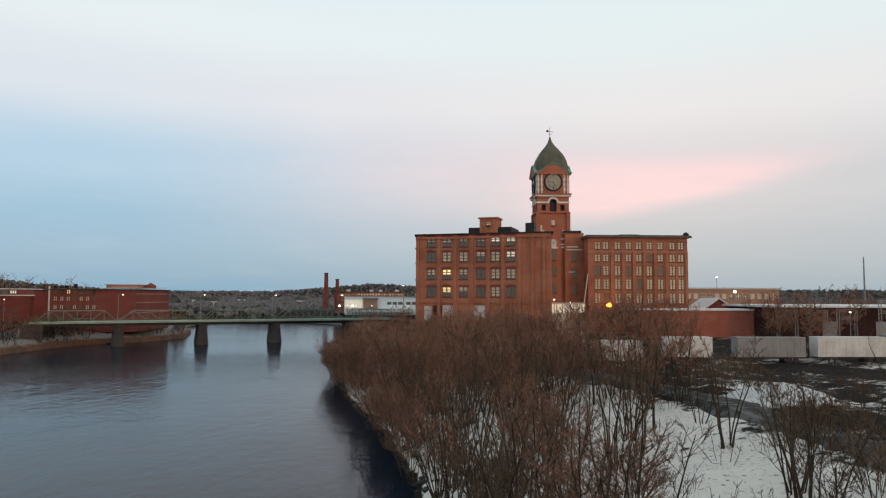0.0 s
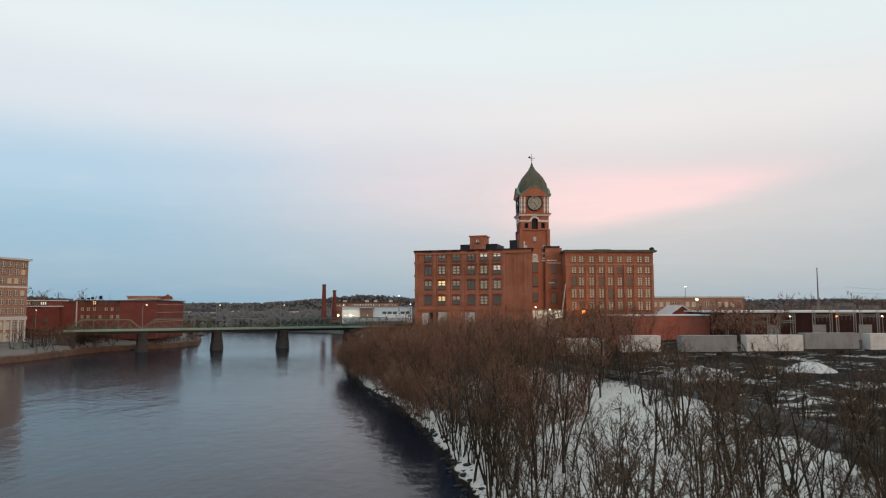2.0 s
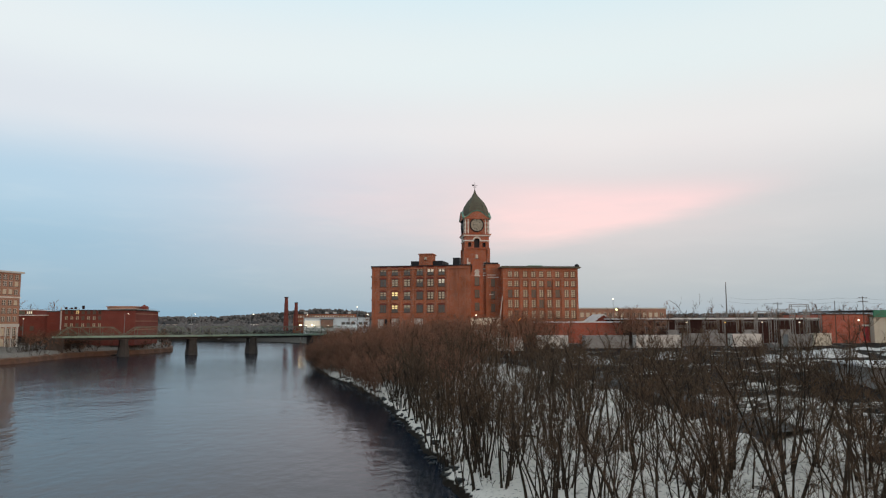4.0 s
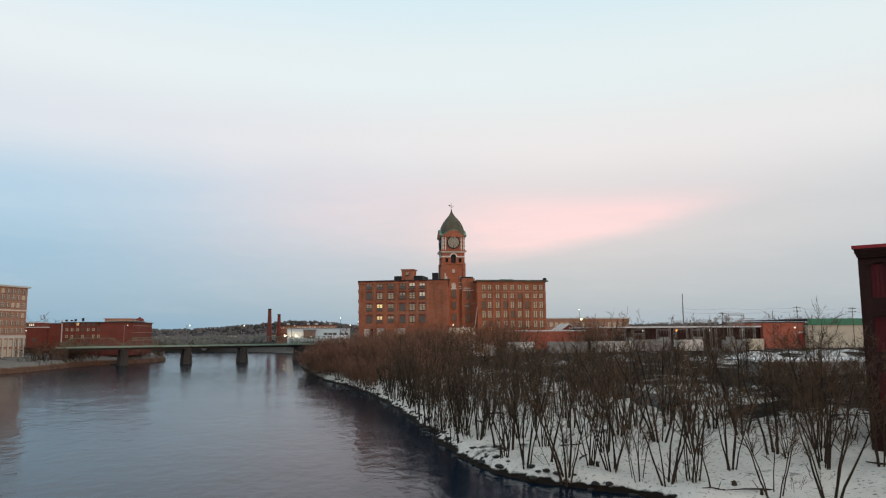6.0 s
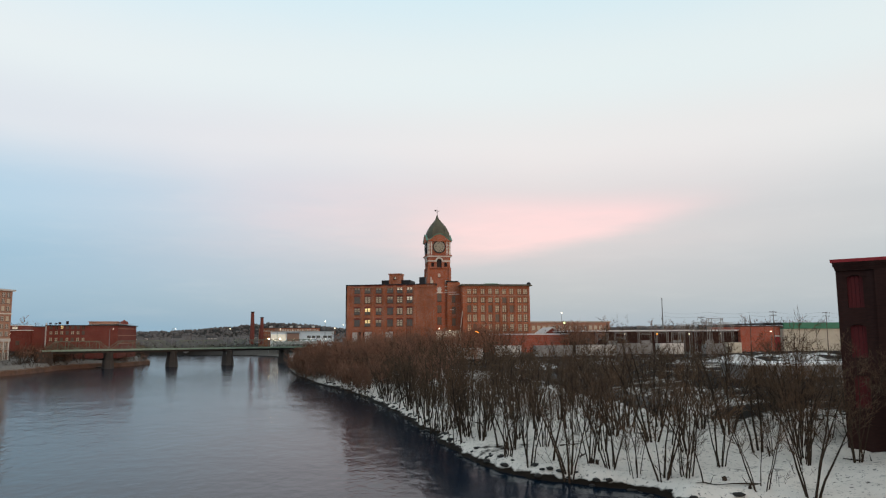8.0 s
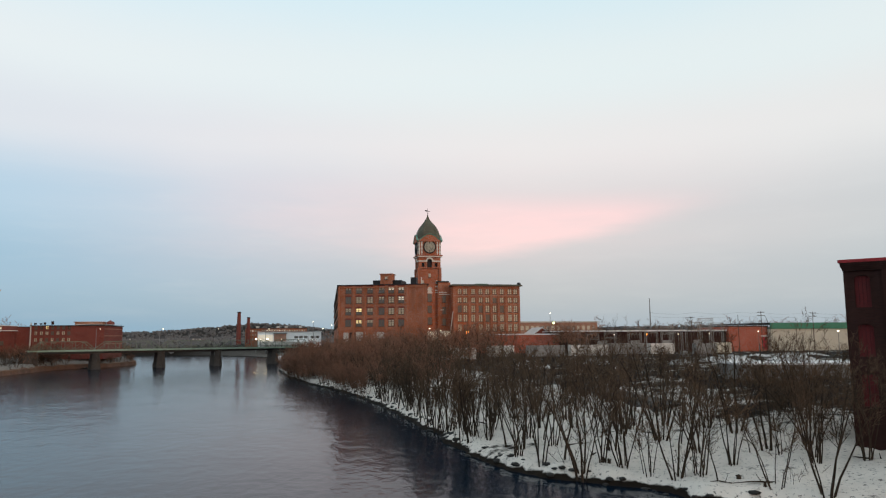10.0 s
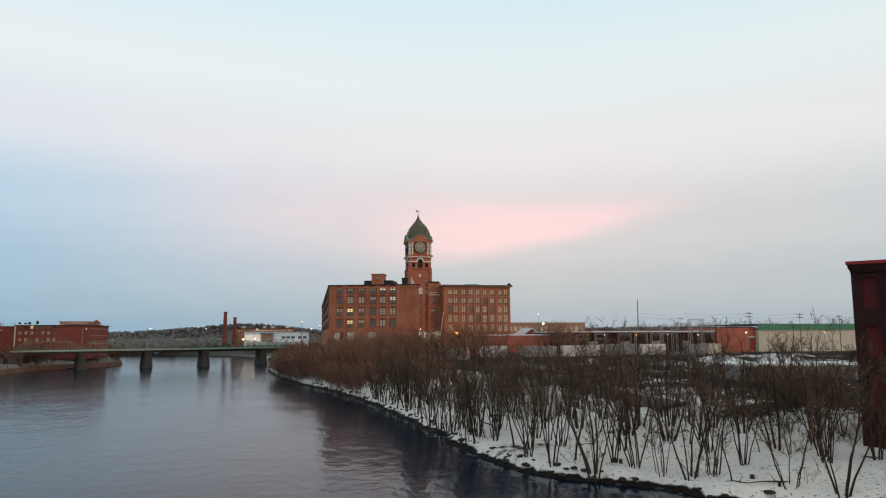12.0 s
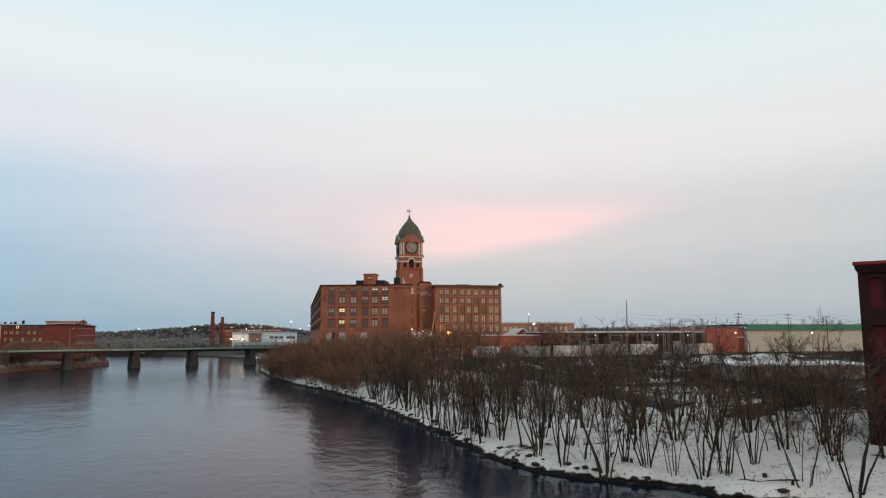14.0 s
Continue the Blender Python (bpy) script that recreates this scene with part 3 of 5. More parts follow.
    for a in (0, 1):
        box(bm, 20.7 + a * 1.5, 29.5 - a * 1.5, FRONT + 6 + a, FRONT + 14 - a, EAVE + 0.45 + a * 0.35, EAVE + 0.8 + a * 0.4)
    part("skylight", bm, "copper", mill, "low copper roof lantern")
    bm = bmesh.new()
    lathe(bm, [(0.9, EAVE + 0.2), (0.9, EAVE + 1.0), (0.5, EAVE + 1.4), (0.1, EAVE + 1.5)], 8, 40.7, FRONT + 2.2)
    part("corner_cap", bm, "dark_metal", mill)
    # recessed link between tower and right wing
    bm = bmesh.new()
    pierced_wall(bm, 5.0, 10.8, BASE, EAVE + 1.6, FRONT + 7, [(7.9, 29.5, 1.6, 3.0), (7.9, 24.5, 1.6, 3.0), (7.9, 19.5, 1.6, 3.0)])
    part("link_wall", bm, "brick", mill)
    lw = window_meshes(1.6, 3.0, "glass", "frame", 2, 4)
    for z in (29.5, 24.5, 19.5):
        place_window(mill, lw, 7.9, FRONT + 7.2, z)
    bm = bmesh.new()
    prism(bm, [(4.6, FRONT + 6.6), (10.0, FRONT + 6.6), (10.0, FRONT + 30), (4.6, FRONT + 30)], EAVE + 1.6, EAVE + 2.2)
    part("link_roof", bm, "dark_metal", mill)
    for x0_, x1_, z_ in ((5.6, 10.4, 31.4), (5.6, 9.0, 32.3), (6.2, 8.0, 24.6)):
        bm = bmesh.new()
        box(bm, x0_, x1_, FRONT + 6.8, FRONT + 7.0, z_, z_ + 0.28)
        part("stone_band", bm, "stone_white", mill, "white stone band")
    bm = bmesh.new()
    box(bm, 11.1, 40.4, FRONT + 59.5, FRONT + 60, BASE, EAVE - 0.3)
    part("back_wall", bm, "brick", mill)
    bm = bmesh.new()
    beam(bm, (9.4, FRONT + 1.0, 15.0), (10.6, FRONT + 1.0, 24.0), 0.25, 0.3)
    part("chute", bm, "concrete", mill, "pale slanting chute")
    # lit entry canopy at the foot of the link
    bm = bmesh.new()
    box(bm, -3.0, 9.0, FRONT - 3, FRONT + 2, 15.1, 15.5)
    for i in range(8):
        x = -2.8 + i * 1.66
        box(bm, x - 0.14, x + 0.14, FRONT - 2.8, FRONT - 2.5, 12.6, 15.1)
    box(bm, -3.0, 9.0, FRONT - 2.4, FRONT + 2.0, BASE - 1, 12.6)
    part("entry_canopy", bm, "cream", mill, "pale entry porch with posts")
    bm = bmesh.new()
    box(bm, -2.9, 8.9, FRONT - 2.3, FRONT + 1.9, 12.6, 15.1)
    part("porch_glazing", bm, "glass_day", mill, "lit porch glazing")
    return mill


def build_tower():
    CX, CY, W = 1.7, FRONT + 13.0, 4.7
    tower = thing("clock_tower", "square red brick clock tower with a tarnished copper dome", "tower", (CX, CY, BASE))
    z = lambda h: h - BASE
    bm = bmesh.new()
    box(bm, -W, W, -W, W, 0, z(42.2))
    part("shaft", bm, "brick_tower", tower)
    for sx in (-1, 1):
        for sy in (-1, 1):
            bm = bmesh.new()
            box(bm, sx * W - 0.55, sx * W + 0.55, sy * W - 0.55, sy * W + 0.55, z(33.0), z(42.0))
            part("buttress", bm, "brick_tower", tower)
    # string courses of white stone round the foot of the shaft
    for h, w in ((34.0, 1.2), (32.4, 2.2), (31.5, 3.2)):
        for sx in (-1, 1):
            bm = bmesh.new()
            box(bm, sx * (2.4 + w / 2) - w / 2, sx * (2.4 + w / 2) + w / 2, -W - 0.7, -W, z(h), z(h) + 0.3)
            part("stone_band", bm, "stone_white", tower, "white stone band")
    # belfry stage with a round-headed opening and two small ones
    bm = bmesh.new()
    box(bm, -W + 0.4, W - 0.4, -W + 0.9, W - 0.9, z(42.2), z(46.2))
    part("belfry_core", bm, "dark_metal", tower)
    for side in range(4):
        rot = side * math.pi / 2
        bm = bmesh.new()
        pierced_wall(bm, -W - 0.2, W + 0.2, z(42.2), z(47.2), -W - 0.2, [(0.0, z(44.2), 2.2, 3.6), (-2.9, z(43.6), 1.3, 1.8), (2.9, z(43.6), 1.3, 1.8)], 0.8)
        f = part("belfry_wall", bm, "brick_tower", tower)
        f.rotation_euler = (0, 0, rot)
        bm = bmesh.new()
        for a in range(9):
            t0, t1 = math.pi * a / 9, math.pi * (a + 1) / 9
            pts = [(r * math.cos(t), z(45.1) + r * math.sin(t)) for r, t in ((1.15, t0), (1.75, t0), (1.75, t1), (1.15, t1))]
            va = [bm.verts.new((x, -W - 0.45, zz)) for x, zz in pts]
            vb = [bm.verts.new((x, -W - 0.1, zz)) for x, zz in pts]
            bm.faces.new(va)
            for i in range(4):
                bm.faces.new((va[i], vb[i], vb[(i + 1) % 4], va[(i + 1) % 4]))
        for sx in (-1, 1):
            box(bm, min(sx * 1.15, sx * (W + 0.3)), max(sx * 1.15, sx * (W + 0.3)), -W - 0.42, -W - 0.2, z(44.9), z(45.4))
        f = part("stone_arch", bm, "stone_white", tower, "white stone arch and band")
        f.rotation_euler = (0, 0, rot)
        # clock stage wall, corner strips, gable and dial
        bm = bmesh.new()
        box(bm, -W - 0.3, W + 0.3, -W - 0.3, -W + 0.3, z(47.2), z(54.2))
        f = part("clock_wall", bm, "brick_tower", tower)
        f.rotation_euler = (0, 0, rot)
        for x in (-4.6, -3.5, 3.5, 4.6):
            for k in range(8):                            # toothed quoins
                h0, h1, wq = z(47.9 + 0.76 * k), z(47.9 + 0.76 * k + 0.74), 0.34 if k % 2 else 0.20
                bm = bmesh.new()
                box(bm, x - wq, x + wq, -W - 0.42, -W - 0.3, h0, h1)
                f = part("quoin", bm, "stone_white", tower)
                f.rotation_euler = (0, 0, rot)
        bm = bmesh.new()
        pts = [(-5.1, 53.6), (5.1, 53.6), (5.1, 54.3), (3.4, 55.2), (1.6, 56.3), (0, 56.7), (-1.6, 56.3), (-3.4, 55.2), (-5.1, 54.3)]
        va = [bm.verts.new((x, -W - 0.9, z(zz))) for x, zz in pts]
        vb = [bm.verts.new((x, -W + 2.0, z(zz))) for x, zz in pts]
        bm.faces.new(va)
        for i in range(9):
            bm.faces.new((va[i], vb[i], vb[(i + 1) % 9], va[(i + 1) % 9]))
        f = part("gable", bm, "brick_tower", tower)
        f.rotation_euler = (0, 0, rot)
        # one moulding that runs level, then swells over the dial
        half = [(5.55, 53.9), (5.0, 54.15), (4.2, 54.6), (3.2, 55.3), (2.2, 56.15), (1.2, 56.7)]
        line = [(-x, h) for x, h in half] + [(0.0, 56.9)] + [(x, h) for x, h in half[::-1]]
        bm = bmesh.new()
        rows_ = [[bm.verts.new((x, -W + dy, z(h) + dz)) for dy, dz in ((-1.15, 0.2), (-1.0, -0.22), (-0.25, -0.22), (-0.25, 0.3))] for x, h in line]
        for p, q in zip(rows_, rows_[1:]):
            for i in range(4):
                bm.faces.new((p[i], p[(i + 1) % 4], q[(i + 1) % 4], q[i]))
        bm.faces.new(rows_[0])
        bm.faces.new(rows_[-1][::-1])
        for x, h in line[1:-1]:
            bk = bmesh.new()
            box(bk, x - 0.16, x + 0.16, -W - 0.85, -W - 0.3, z(h) - 0.75, z(h) - 0.2)
            g = part("bracket", bk, "copper", tower)
            g.rotation_euler = (0, 0, rot)
        f = part("cornice", bm, "copper", tower, "green copper bracketed cornice")
        f.rotation_euler = (0, 0, rot)
        bm = bmesh.new()
        ring = [bm.verts.new((2.45 * math.cos(2 * math.pi * i / 40), -W - 0.55, z(51.3) + 2.45 * math.sin(2 * math.pi * i / 40))) for i in range(40)]
        bm.faces.new(ring)
        dial = part("dial", bm, "dial", tower, "round cream clock dial with dark numerals")
        dial.rotation_euler = (0, 0, rot)
        bm = bmesh.new()
        for i in range(40):
            q = [(r * math.cos(2 * math.pi * j / 40), z(51.3) + r * math.sin(2 * math.pi * j / 40)) for r, j in ((2.4, i), (2.85, i), (2.85, i + 1), (2.4, i + 1))]
            va = [bm.verts.new((x, -W - 0.75, zz)) for x, zz in q]
            vb = [bm.verts.new((x, -W - 0.3, zz)) for x, zz in q]
            bm.faces.new(va)
            for k in range(4):
                bm.faces.new((va[k], vb[k], vb[(k + 1) % 4], va[(k + 1) % 4]))
        rim = part("rim", bm, "dark_metal", dial)
        bm = bmesh.new()
        for i in range(12):
            t = 2 * math.pi * i / 12
            beam(bm, (1.55 * math.sin(t), -W - 0.6, z(51.3) + 1.55 * math.cos(t)), (2.2 * math.sin(t), -W - 0.6, z(51.3) + 2.2 * math.cos(t)), 0.30, 0.06)
        for i in range(32):
            t0, t1 = 2 * math.pi * i / 32, 2 * math.pi * (i + 1) / 32
            beam(bm, (1.42 * math.sin(t0), -W - 0.6, z(51.3) + 1.42 * math.cos(t0)), (1.42 * math.sin(t1), -W - 0.6, z(51.3) + 1.42 * math.cos(t1)), 0.06, 0.06)
        part("numerals", bm, "dark_metal", dial)
        bm = bmesh.new()
        for ang, length, w in ((272, 1.9, 0.20), (152, 1.5, 0.28)):
            t = radians(ang)
            beam(bm, (-0.3 * math.sin(t), -W - 0.66, z(51.3) - 0.3 * math.cos(t)), (length * math.sin(t), -W - 0.66, z(51.3) + length * math.cos(t)), w, 0.06)
        part("clock_arms", bm, "dark_metal", dial)
    for h, o, hh, mat in ((46.9, 0.75, 0.55, "stone_white"), (47.45, 1.0, 0.35, "brick_tower"), (42.0, 0.55, 0.35, "brick_tower")):
        bm = bmesh.new()
        box(bm, -W - o, W + o, -W - o, W + o, z(h), z(h) + hh)
        part("cornice_band", bm, mat, tower)
    # bell-shaped dome, square in plan with cut corners
    bm = bmesh.new()
    prof = [(5.0, 54.0), (5.15, 55.2), (5.0, 56.8), (4.65, 58.2), (4.1, 59.5), (3.4, 60.7), (2.5, 61.9), (1.65, 62.9), (1.0, 63.8), (0.6, 64.6), (0.35, 65.3), (0.2, 65.9)]
    rings = []
    for r, h in prof:
        c = r * 0.62
        pts = [(r, -c), (r, c), (c, r), (-c, r), (-r, c), (-r, -c), (-c, -r), (c, -r)]
        rings.append([bm.verts.new((x, y, z(h))) for x, y in pts])
    for a, b in zip(rings, rings[1:]):
        for i in range(8):
            bm.faces.new((a[i], a[(i + 1) % 8], b[(i + 1) % 8], b[i]))
    bm.faces.new(rings[-1])
    part("dome", bm, "dome", tower, "tarnished green-brown bell-shaped dome")
    bm = bmesh.new()
    for sx in (-1, 1):
        lathe(bm, [(0.5, z(58.0)), (0.5, z(58.9)), (0.1, z(59.5))], 8, sx * 2.6, -4.2)
    part("dormer", bm, "dome", tower)
    bm = bmesh.new()
    lathe(bm, [(0.22, z(65.6)), (0.3, z(65.9)), (0.08, z(66.2)), (0.07, z(68.6)), (0.02, z(69.2))], 8)
    beam(bm, (-1.0, 0, z(67.7)), (1.1, 0, z(67.7)), 0.08, 0.16)
    beam(bm, (-1.1, 0, z(67.9)), (-0.4, 0, z(68.1)), 0.08, 0.5)
    beam(bm, (0, -0.8, z(67.0)), (0, 0.8, z(67.0)), 0.07)
    beam(bm, (-0.8, 0, z(67.0)), (0.8, 0, z(67.0)), 0.07)
    part("weather_vane", bm, "dark_metal", tower, "dark iron weather vane")
    # small windows of the shaft
    for x, h, w, hh in ((0.0, 39.0, 1.0, 1.5), (-3.2, 36.2, 1.0, 1.3), (3.2, 36.2, 1.0, 1.3), (0, 29.4, 1.9, 3.2), (0, 24.6, 1.9, 3.0), (0, 19.6, 1.9, 3.0)):
        pn, fr, sl = window_meshes(w, hh, "glass_pale" if h > 35 else "glass", "frame_pale" if h > 35 else "frame", 2, 3)
        w_ = place_window(tower, (pn, fr, sl), x, -W - 0.06, z(h))
    bm = bmesh.new()
    for k in range(8):
        t_ = math.pi * k / 4
        beam(bm, (0, -W - 0.2, z(33.0)), (1.1 * math.sin(t_), -W - 0.2, z(33.0) + 1.1 * math.cos(t_)), 0.45, 0.4)
    box(bm, -1.3, 1.3, -W - 0.35, -W, z(31.3), z(31.7))
    box(bm, -0.8, 0.8, -W - 0.3, -W, z(31.7), z(32.3))
    part("stone_niche", bm, "stone_white", tower, "white stone crest over the window")
    # white box put in for the bright lit strip at the shaft's left edge
    bm = bmesh.new()
    box(bm, -4.0, -3.55, -W - 0.75, -W - 0.5, z(33.8), z(38.2))
    part("downpipe", bm, "stone_white", tower, "pale vertical strip standing for a lit edge")
    tower.scale = (1.0, 1.0, 1.028)
    return tower


build_mill()
build_tower()


# ---------------------------------------------------------------- the bridge
def build_bridge():
    Y0, Y1, DZ, TOP = -4.5, 4.5, 9.0, 12.9
    bridge = thing("truss_bridge", "green steel truss road bridge on stone piers", "bridge", (-93.7, 442.5, 0), 0.44)
    bridge.scale = (0.93, 0.93, 0.93)
    X = lambda x: (x + 94.5) * 1.046                     # along the skewed axis
    x0, x1 = X(-176.0), X(-44.0)
    bm = bmesh.new()
    box(bm, x0, x1, Y0 + 0.4, Y1 - 0.4, DZ - 0.5, DZ - 0.1)
    part("deck", bm, "concrete", bridge)
    for y in (Y0, Y1):
        bm = bmesh.new()
        box(bm, x0, x1, y - 0.2, y + 0.2, DZ - 0.6, DZ + 0.12)
        part("fascia_girder", bm, "pale_green", bridge, "pale green fascia girder")
    for y in (Y0 + 1.5, (Y0 + Y1) / 2, Y1 - 1.5):
        bm = bmesh.new()
        box(bm, x0, x1, y - 0.3, y + 0.3, DZ - 1.6, DZ - 0.5)
        part("floor_beam", bm, "dark_metal", bridge)
    spans = [(X(p), X(q)) for p, q in ((-174.5, -149.5), (-149.0, -121.6), (-121.0, -94.8), (-94.2, -65.2), (-64.6, -46.0))]
    for a, b in spans:
        for y in (Y0, Y1):
            n_ = 6
            step = (b - a) / n_
            bm = bmesh.new()
            beam(bm, (a + step, y, TOP), (b - step, y, TOP), 0.24)
            beam(bm, (a + 0.2, y, DZ + 0.3), (a + step, y, TOP), 0.24)
            beam(bm, (b - 0.2, y, DZ + 0.3), (b - step, y, TOP), 0.24)
            part("top_chord", bm, "green_steel", bridge)
            for i in range(1, n_):
                bm = bmesh.new()
                beam(bm, (a + step * i, y, DZ + 0.3), (a + step * i, y, TOP), 0.16)
                part("post", bm, "green_steel", bridge)
            for i in range(1, n_ - 1):
                bm = bmesh.new()
                lo, hi = ((i, i + 1) if i < n_ / 2 else (i + 1, i))
                beam(bm, (a + step * hi, y, DZ + 0.3), (a + step * lo, y, TOP), 0.13)
                part("diagonal", bm, "green_steel", bridge)
        bm = bmesh.new()
        for z in (DZ + 0.7, DZ + 1.2):
            beam(bm, (a, Y0 + 0.7, z), (b, Y0 + 0.7, z), 0.08)
        for i in range(13):
            xx = a + (b - a) * i / 12
            beam(bm, (xx, Y0 + 0.7, DZ), (xx, Y0 + 0.7, DZ + 1.25), 0.07)
        part("railing", bm, "green_steel", bridge)
    for x in (X(-149.2), X(-121.3), X(-94.5), X(-64.9)):
        bm = bmesh.new()
        for z0, z1, w0, w1, l0, l1 in ((-2.5, 6.9, 2.5, 1.5, 6.2, 5.2), (6.9, 7.7, 1.8, 1.8, 5.6, 5.6)):
            yc = (Y0 + Y1) / 2
            lo = [bm.verts.new((x + sx * w0, yc + sy * l0, z0)) for sx, sy in ((-1, -0.6), (0, -1), (1, -0.6), (1, 0.6), (0, 1), (-1, 0.6))]
            hi = [bm.verts.new((x + sx * w1, yc + sy * l1, z1)) for sx, sy in ((-1, -0.6), (0, -1), (1, -0.6), (1, 0.6), (0, 1), (-1, 0.6))]
            for i in range(6):
                bm.faces.new((lo[i], lo[(i + 1) % 6], hi[(i + 1) % 6], hi[i]))
            bm.faces.new(hi)
            bm.faces.new(lo[::-1])
        part("pier", bm, "stone", bridge, "tapered brown stone pier")
    bm = bmesh.new()
    box(bm, X(-178), X(-172), Y0 - 1, Y1 + 1, -1, DZ - 0.76)
    part("abutment", bm, "stone", bridge)
    bm = bmesh.new()
    box(bm, X(-48), X(-40), Y0 - 1, Y1 + 1, -1, DZ - 0.76)
    part("abutment", bm, "stone", bridge)


build_bridge()


def lamp_post(name, x, y, z0, h, glow, size, arm=0.0, label="tall grey lamp post with a bright lamp"):
    post = thing(name, label, "lamp", (x, y, z0))
    bm = bmesh.new()
    lathe(bm, [(0.16, -2.6), (0.14, 0), (0.09, h)], 6)
    if arm:
        beam(bm, (0, 0, h), (arm, 0, h + 0.25), 0.09)
    part("pole", bm, "steel", post)
    bm = bmesh.new()
    lathe(bm, [(size * 0.5, h - size * 0.7), (size, h - size * 0.2), (size, h + size * 0.3), (size * 0.4, h + size * 0.8)], 8, arm, 0)
    part("lamp_head", bm, glow, post, "glowing lamp head")
    return post


for x in (-117, -94, -141, -71):
    lamp_post("street_lamp", x, 442.5 + (x + 93.7) * 0.4708 - 2.8, 7.8, 9.6, "lamp_white", 0.22, 1.4)


# ---------------------------------------------------------------- buildings
def facade_windows(bld, x0, x1, zs, y, nx, w, h, mats, frame_mat, cols=2, rows=2, seed=0):
    """A row of windows on a wall that looks along -y, in the building's own space."""
    rnd = random.Random(seed)
    sets = [window_meshes(w, h, m, frame_mat, cols, rows) for m in mats]
    for z in zs:
        for i in range(nx):
            place_window(bld, rnd.choice(sets), x0 + (x1 - x0) * (i + 0.5) / nx, y, z)


def holes_for(x0, x1, zs, nx, w, h):
    return [(x0 + (x1 - x0) * (i + 0.5) / nx, z, w, h) for z in zs for i in range(nx)]


def shell(bld, w, d, h, wall_mat, roof_mat, holes=(), over=0.5, roof_t=0.5, front_label=""):
    """Four walls and a flat roof, the front from x=0 to w at y=0."""
    bm = bmesh.new()
    pierced_wall(bm, 0, w, -2.0, h, 0, list(holes))
    part("front_wall", bm, wall_mat, bld, front_label)
    for nm, c in (("side_wall", (0, 0.3, 0.01, d)), ("side_wall", (w - 0.3, w, 0.01, d)), ("back_wall", (0.3, w - 0.3, d - 0.3, d))):
        bm = bmesh.new()
        box(bm, c[0], c[1], c[2], c[3], -2.0, h)
        part(nm, bm, wall_mat, bld)
    bm = bmesh.new()
    box(bm, -over, w + over, -over, d + over, h, h + roof_t)
    part("roof", bm, roof_mat, bld)


# tall brick block on the far bank, its lower storeys in pale concrete
b = thing("brick_block", "tall red brick factory with pale concrete lower storeys", "factory", (-197.5, 341.1, 1.6), radians(70.6))
b.scale = (0.938, 0.938, 0.857)
zs_up = (16.0, 19.6, 23.2, 28.0, 31.6, 34.6)
zs_lo = (5.6, 10.2)
hl = holes_for(0.6, 69.4, zs_up, 24, 1.9, 2.2) + holes_for(0.6, 69.4, zs_lo, 24, 1.9, 3.4)
shell(b, 70, 34, 36.4, "brick_tan", "concrete", hl, 0.9, 0.8)
facade_windows(b, 0.6, 69.4, zs_up, 0.25, 24, 1.9, 2.2, ("glass_pale", "glass", "glass"), "frame_pale", 2, 2, 3)
facade_windows(b, 0.6, 69.4, zs_lo, 0.25, 24, 1.9, 3.4, ("glass", "glass_pale"), "frame_pale", 2, 3, 4)
for z0, z1, mat in ((0, 3.6, "concrete"), (12.4, 13.8, "concrete"), (25.3, 25.9, "stone_white")):
    bm = bmesh.new()
    box(bm, -0.1, 70.2, -0.3, 0.0, z0, z1)
    part("band_course", bm, mat, b, "pale concrete band")
for i in range(25):
    x = 0.6 + 68.8 * i / 24
    bm = bmesh.new()
    box(bm, x - 0.4, x + 0.4, -0.22, 0.0, 3.6, 12.4)
    part("pilaster", bm, "concrete", b)

# low red building between the block and the old factory
b = thing("low_factory", "low red brick factory wing with a snowy roof", "factory", (-232.7, 434.5, 5.6))
b.scale = (1.0, 1.0, 0.84)
shell(b, 53, 18, 13.4, "brick_red", "snow", (), 0.5, 0.4)
bm = bmesh.new()
box(bm, 2, 48, 3.0, 17.0, 13.8, 16.2)
part("clerestory", bm, "brick_red", b, "set-back upper storey")
bm = bmesh.new()
box(bm, 1.5, 48.5, 2.5, 17.5, 16.2, 16.5)
part("clerestory_roof", bm, "snow", b)
facade_windows(b, 3, 47, (15.0,), 2.97, 14, 2.4, 1.5, ("glass_pale", "glass", "glass_day"), "green_steel", 3, 1, 8)
facade_windows(b, 30, 50, (7.0,), -0.03, 5, 1.6, 2.2, ("glass", "glass"), "frame", 2, 2, 9)
b = thing("low_factory", "plain red brick factory link", "factory", (-179.7, 437.0, 5.6))
b.scale = (1.0, 1.0, 0.84)
shell(b, 6.2, 14, 15.4, "brick_red", "roofing", (), 0.3, 0.4)
lamp_post("yard_lamp", -187.0, 431.5, 5.5, 10.0, "lamp_white", 0.22)
b = thing("old_factory", "long dark red brick factory with small pale windows", "factory", (-173.5, 436.0, 5.6))
b.scale = (1.08, 1.0, 0.84)
hl = [h for h in holes_for(0.8, 15.8, (8.6, 12.2, 15.2), 7, 1.25, 1.9)]
shell(b, 28.6, 34, 16.0, "brick_red", "roofing", hl, 0.5, 0.4)
facade_windows(b, 0.8, 15.8, (15.2,), 0.25, 7, 1.25, 1.9, ("glass", "brick_shaded"), "frame", 2, 2, 6)
facade_windows(b, 0.8, 15.8, (12.2, 8.6), 0.25, 7, 1.25, 1.9, ("glass_pale", "glass_pale", "glass"), "frame", 2, 2, 7)
place_window(b, window_meshes(1.25, 1.9, "glass_lit", "frame", 2, 2), 6.16, 0.2, 15.2)
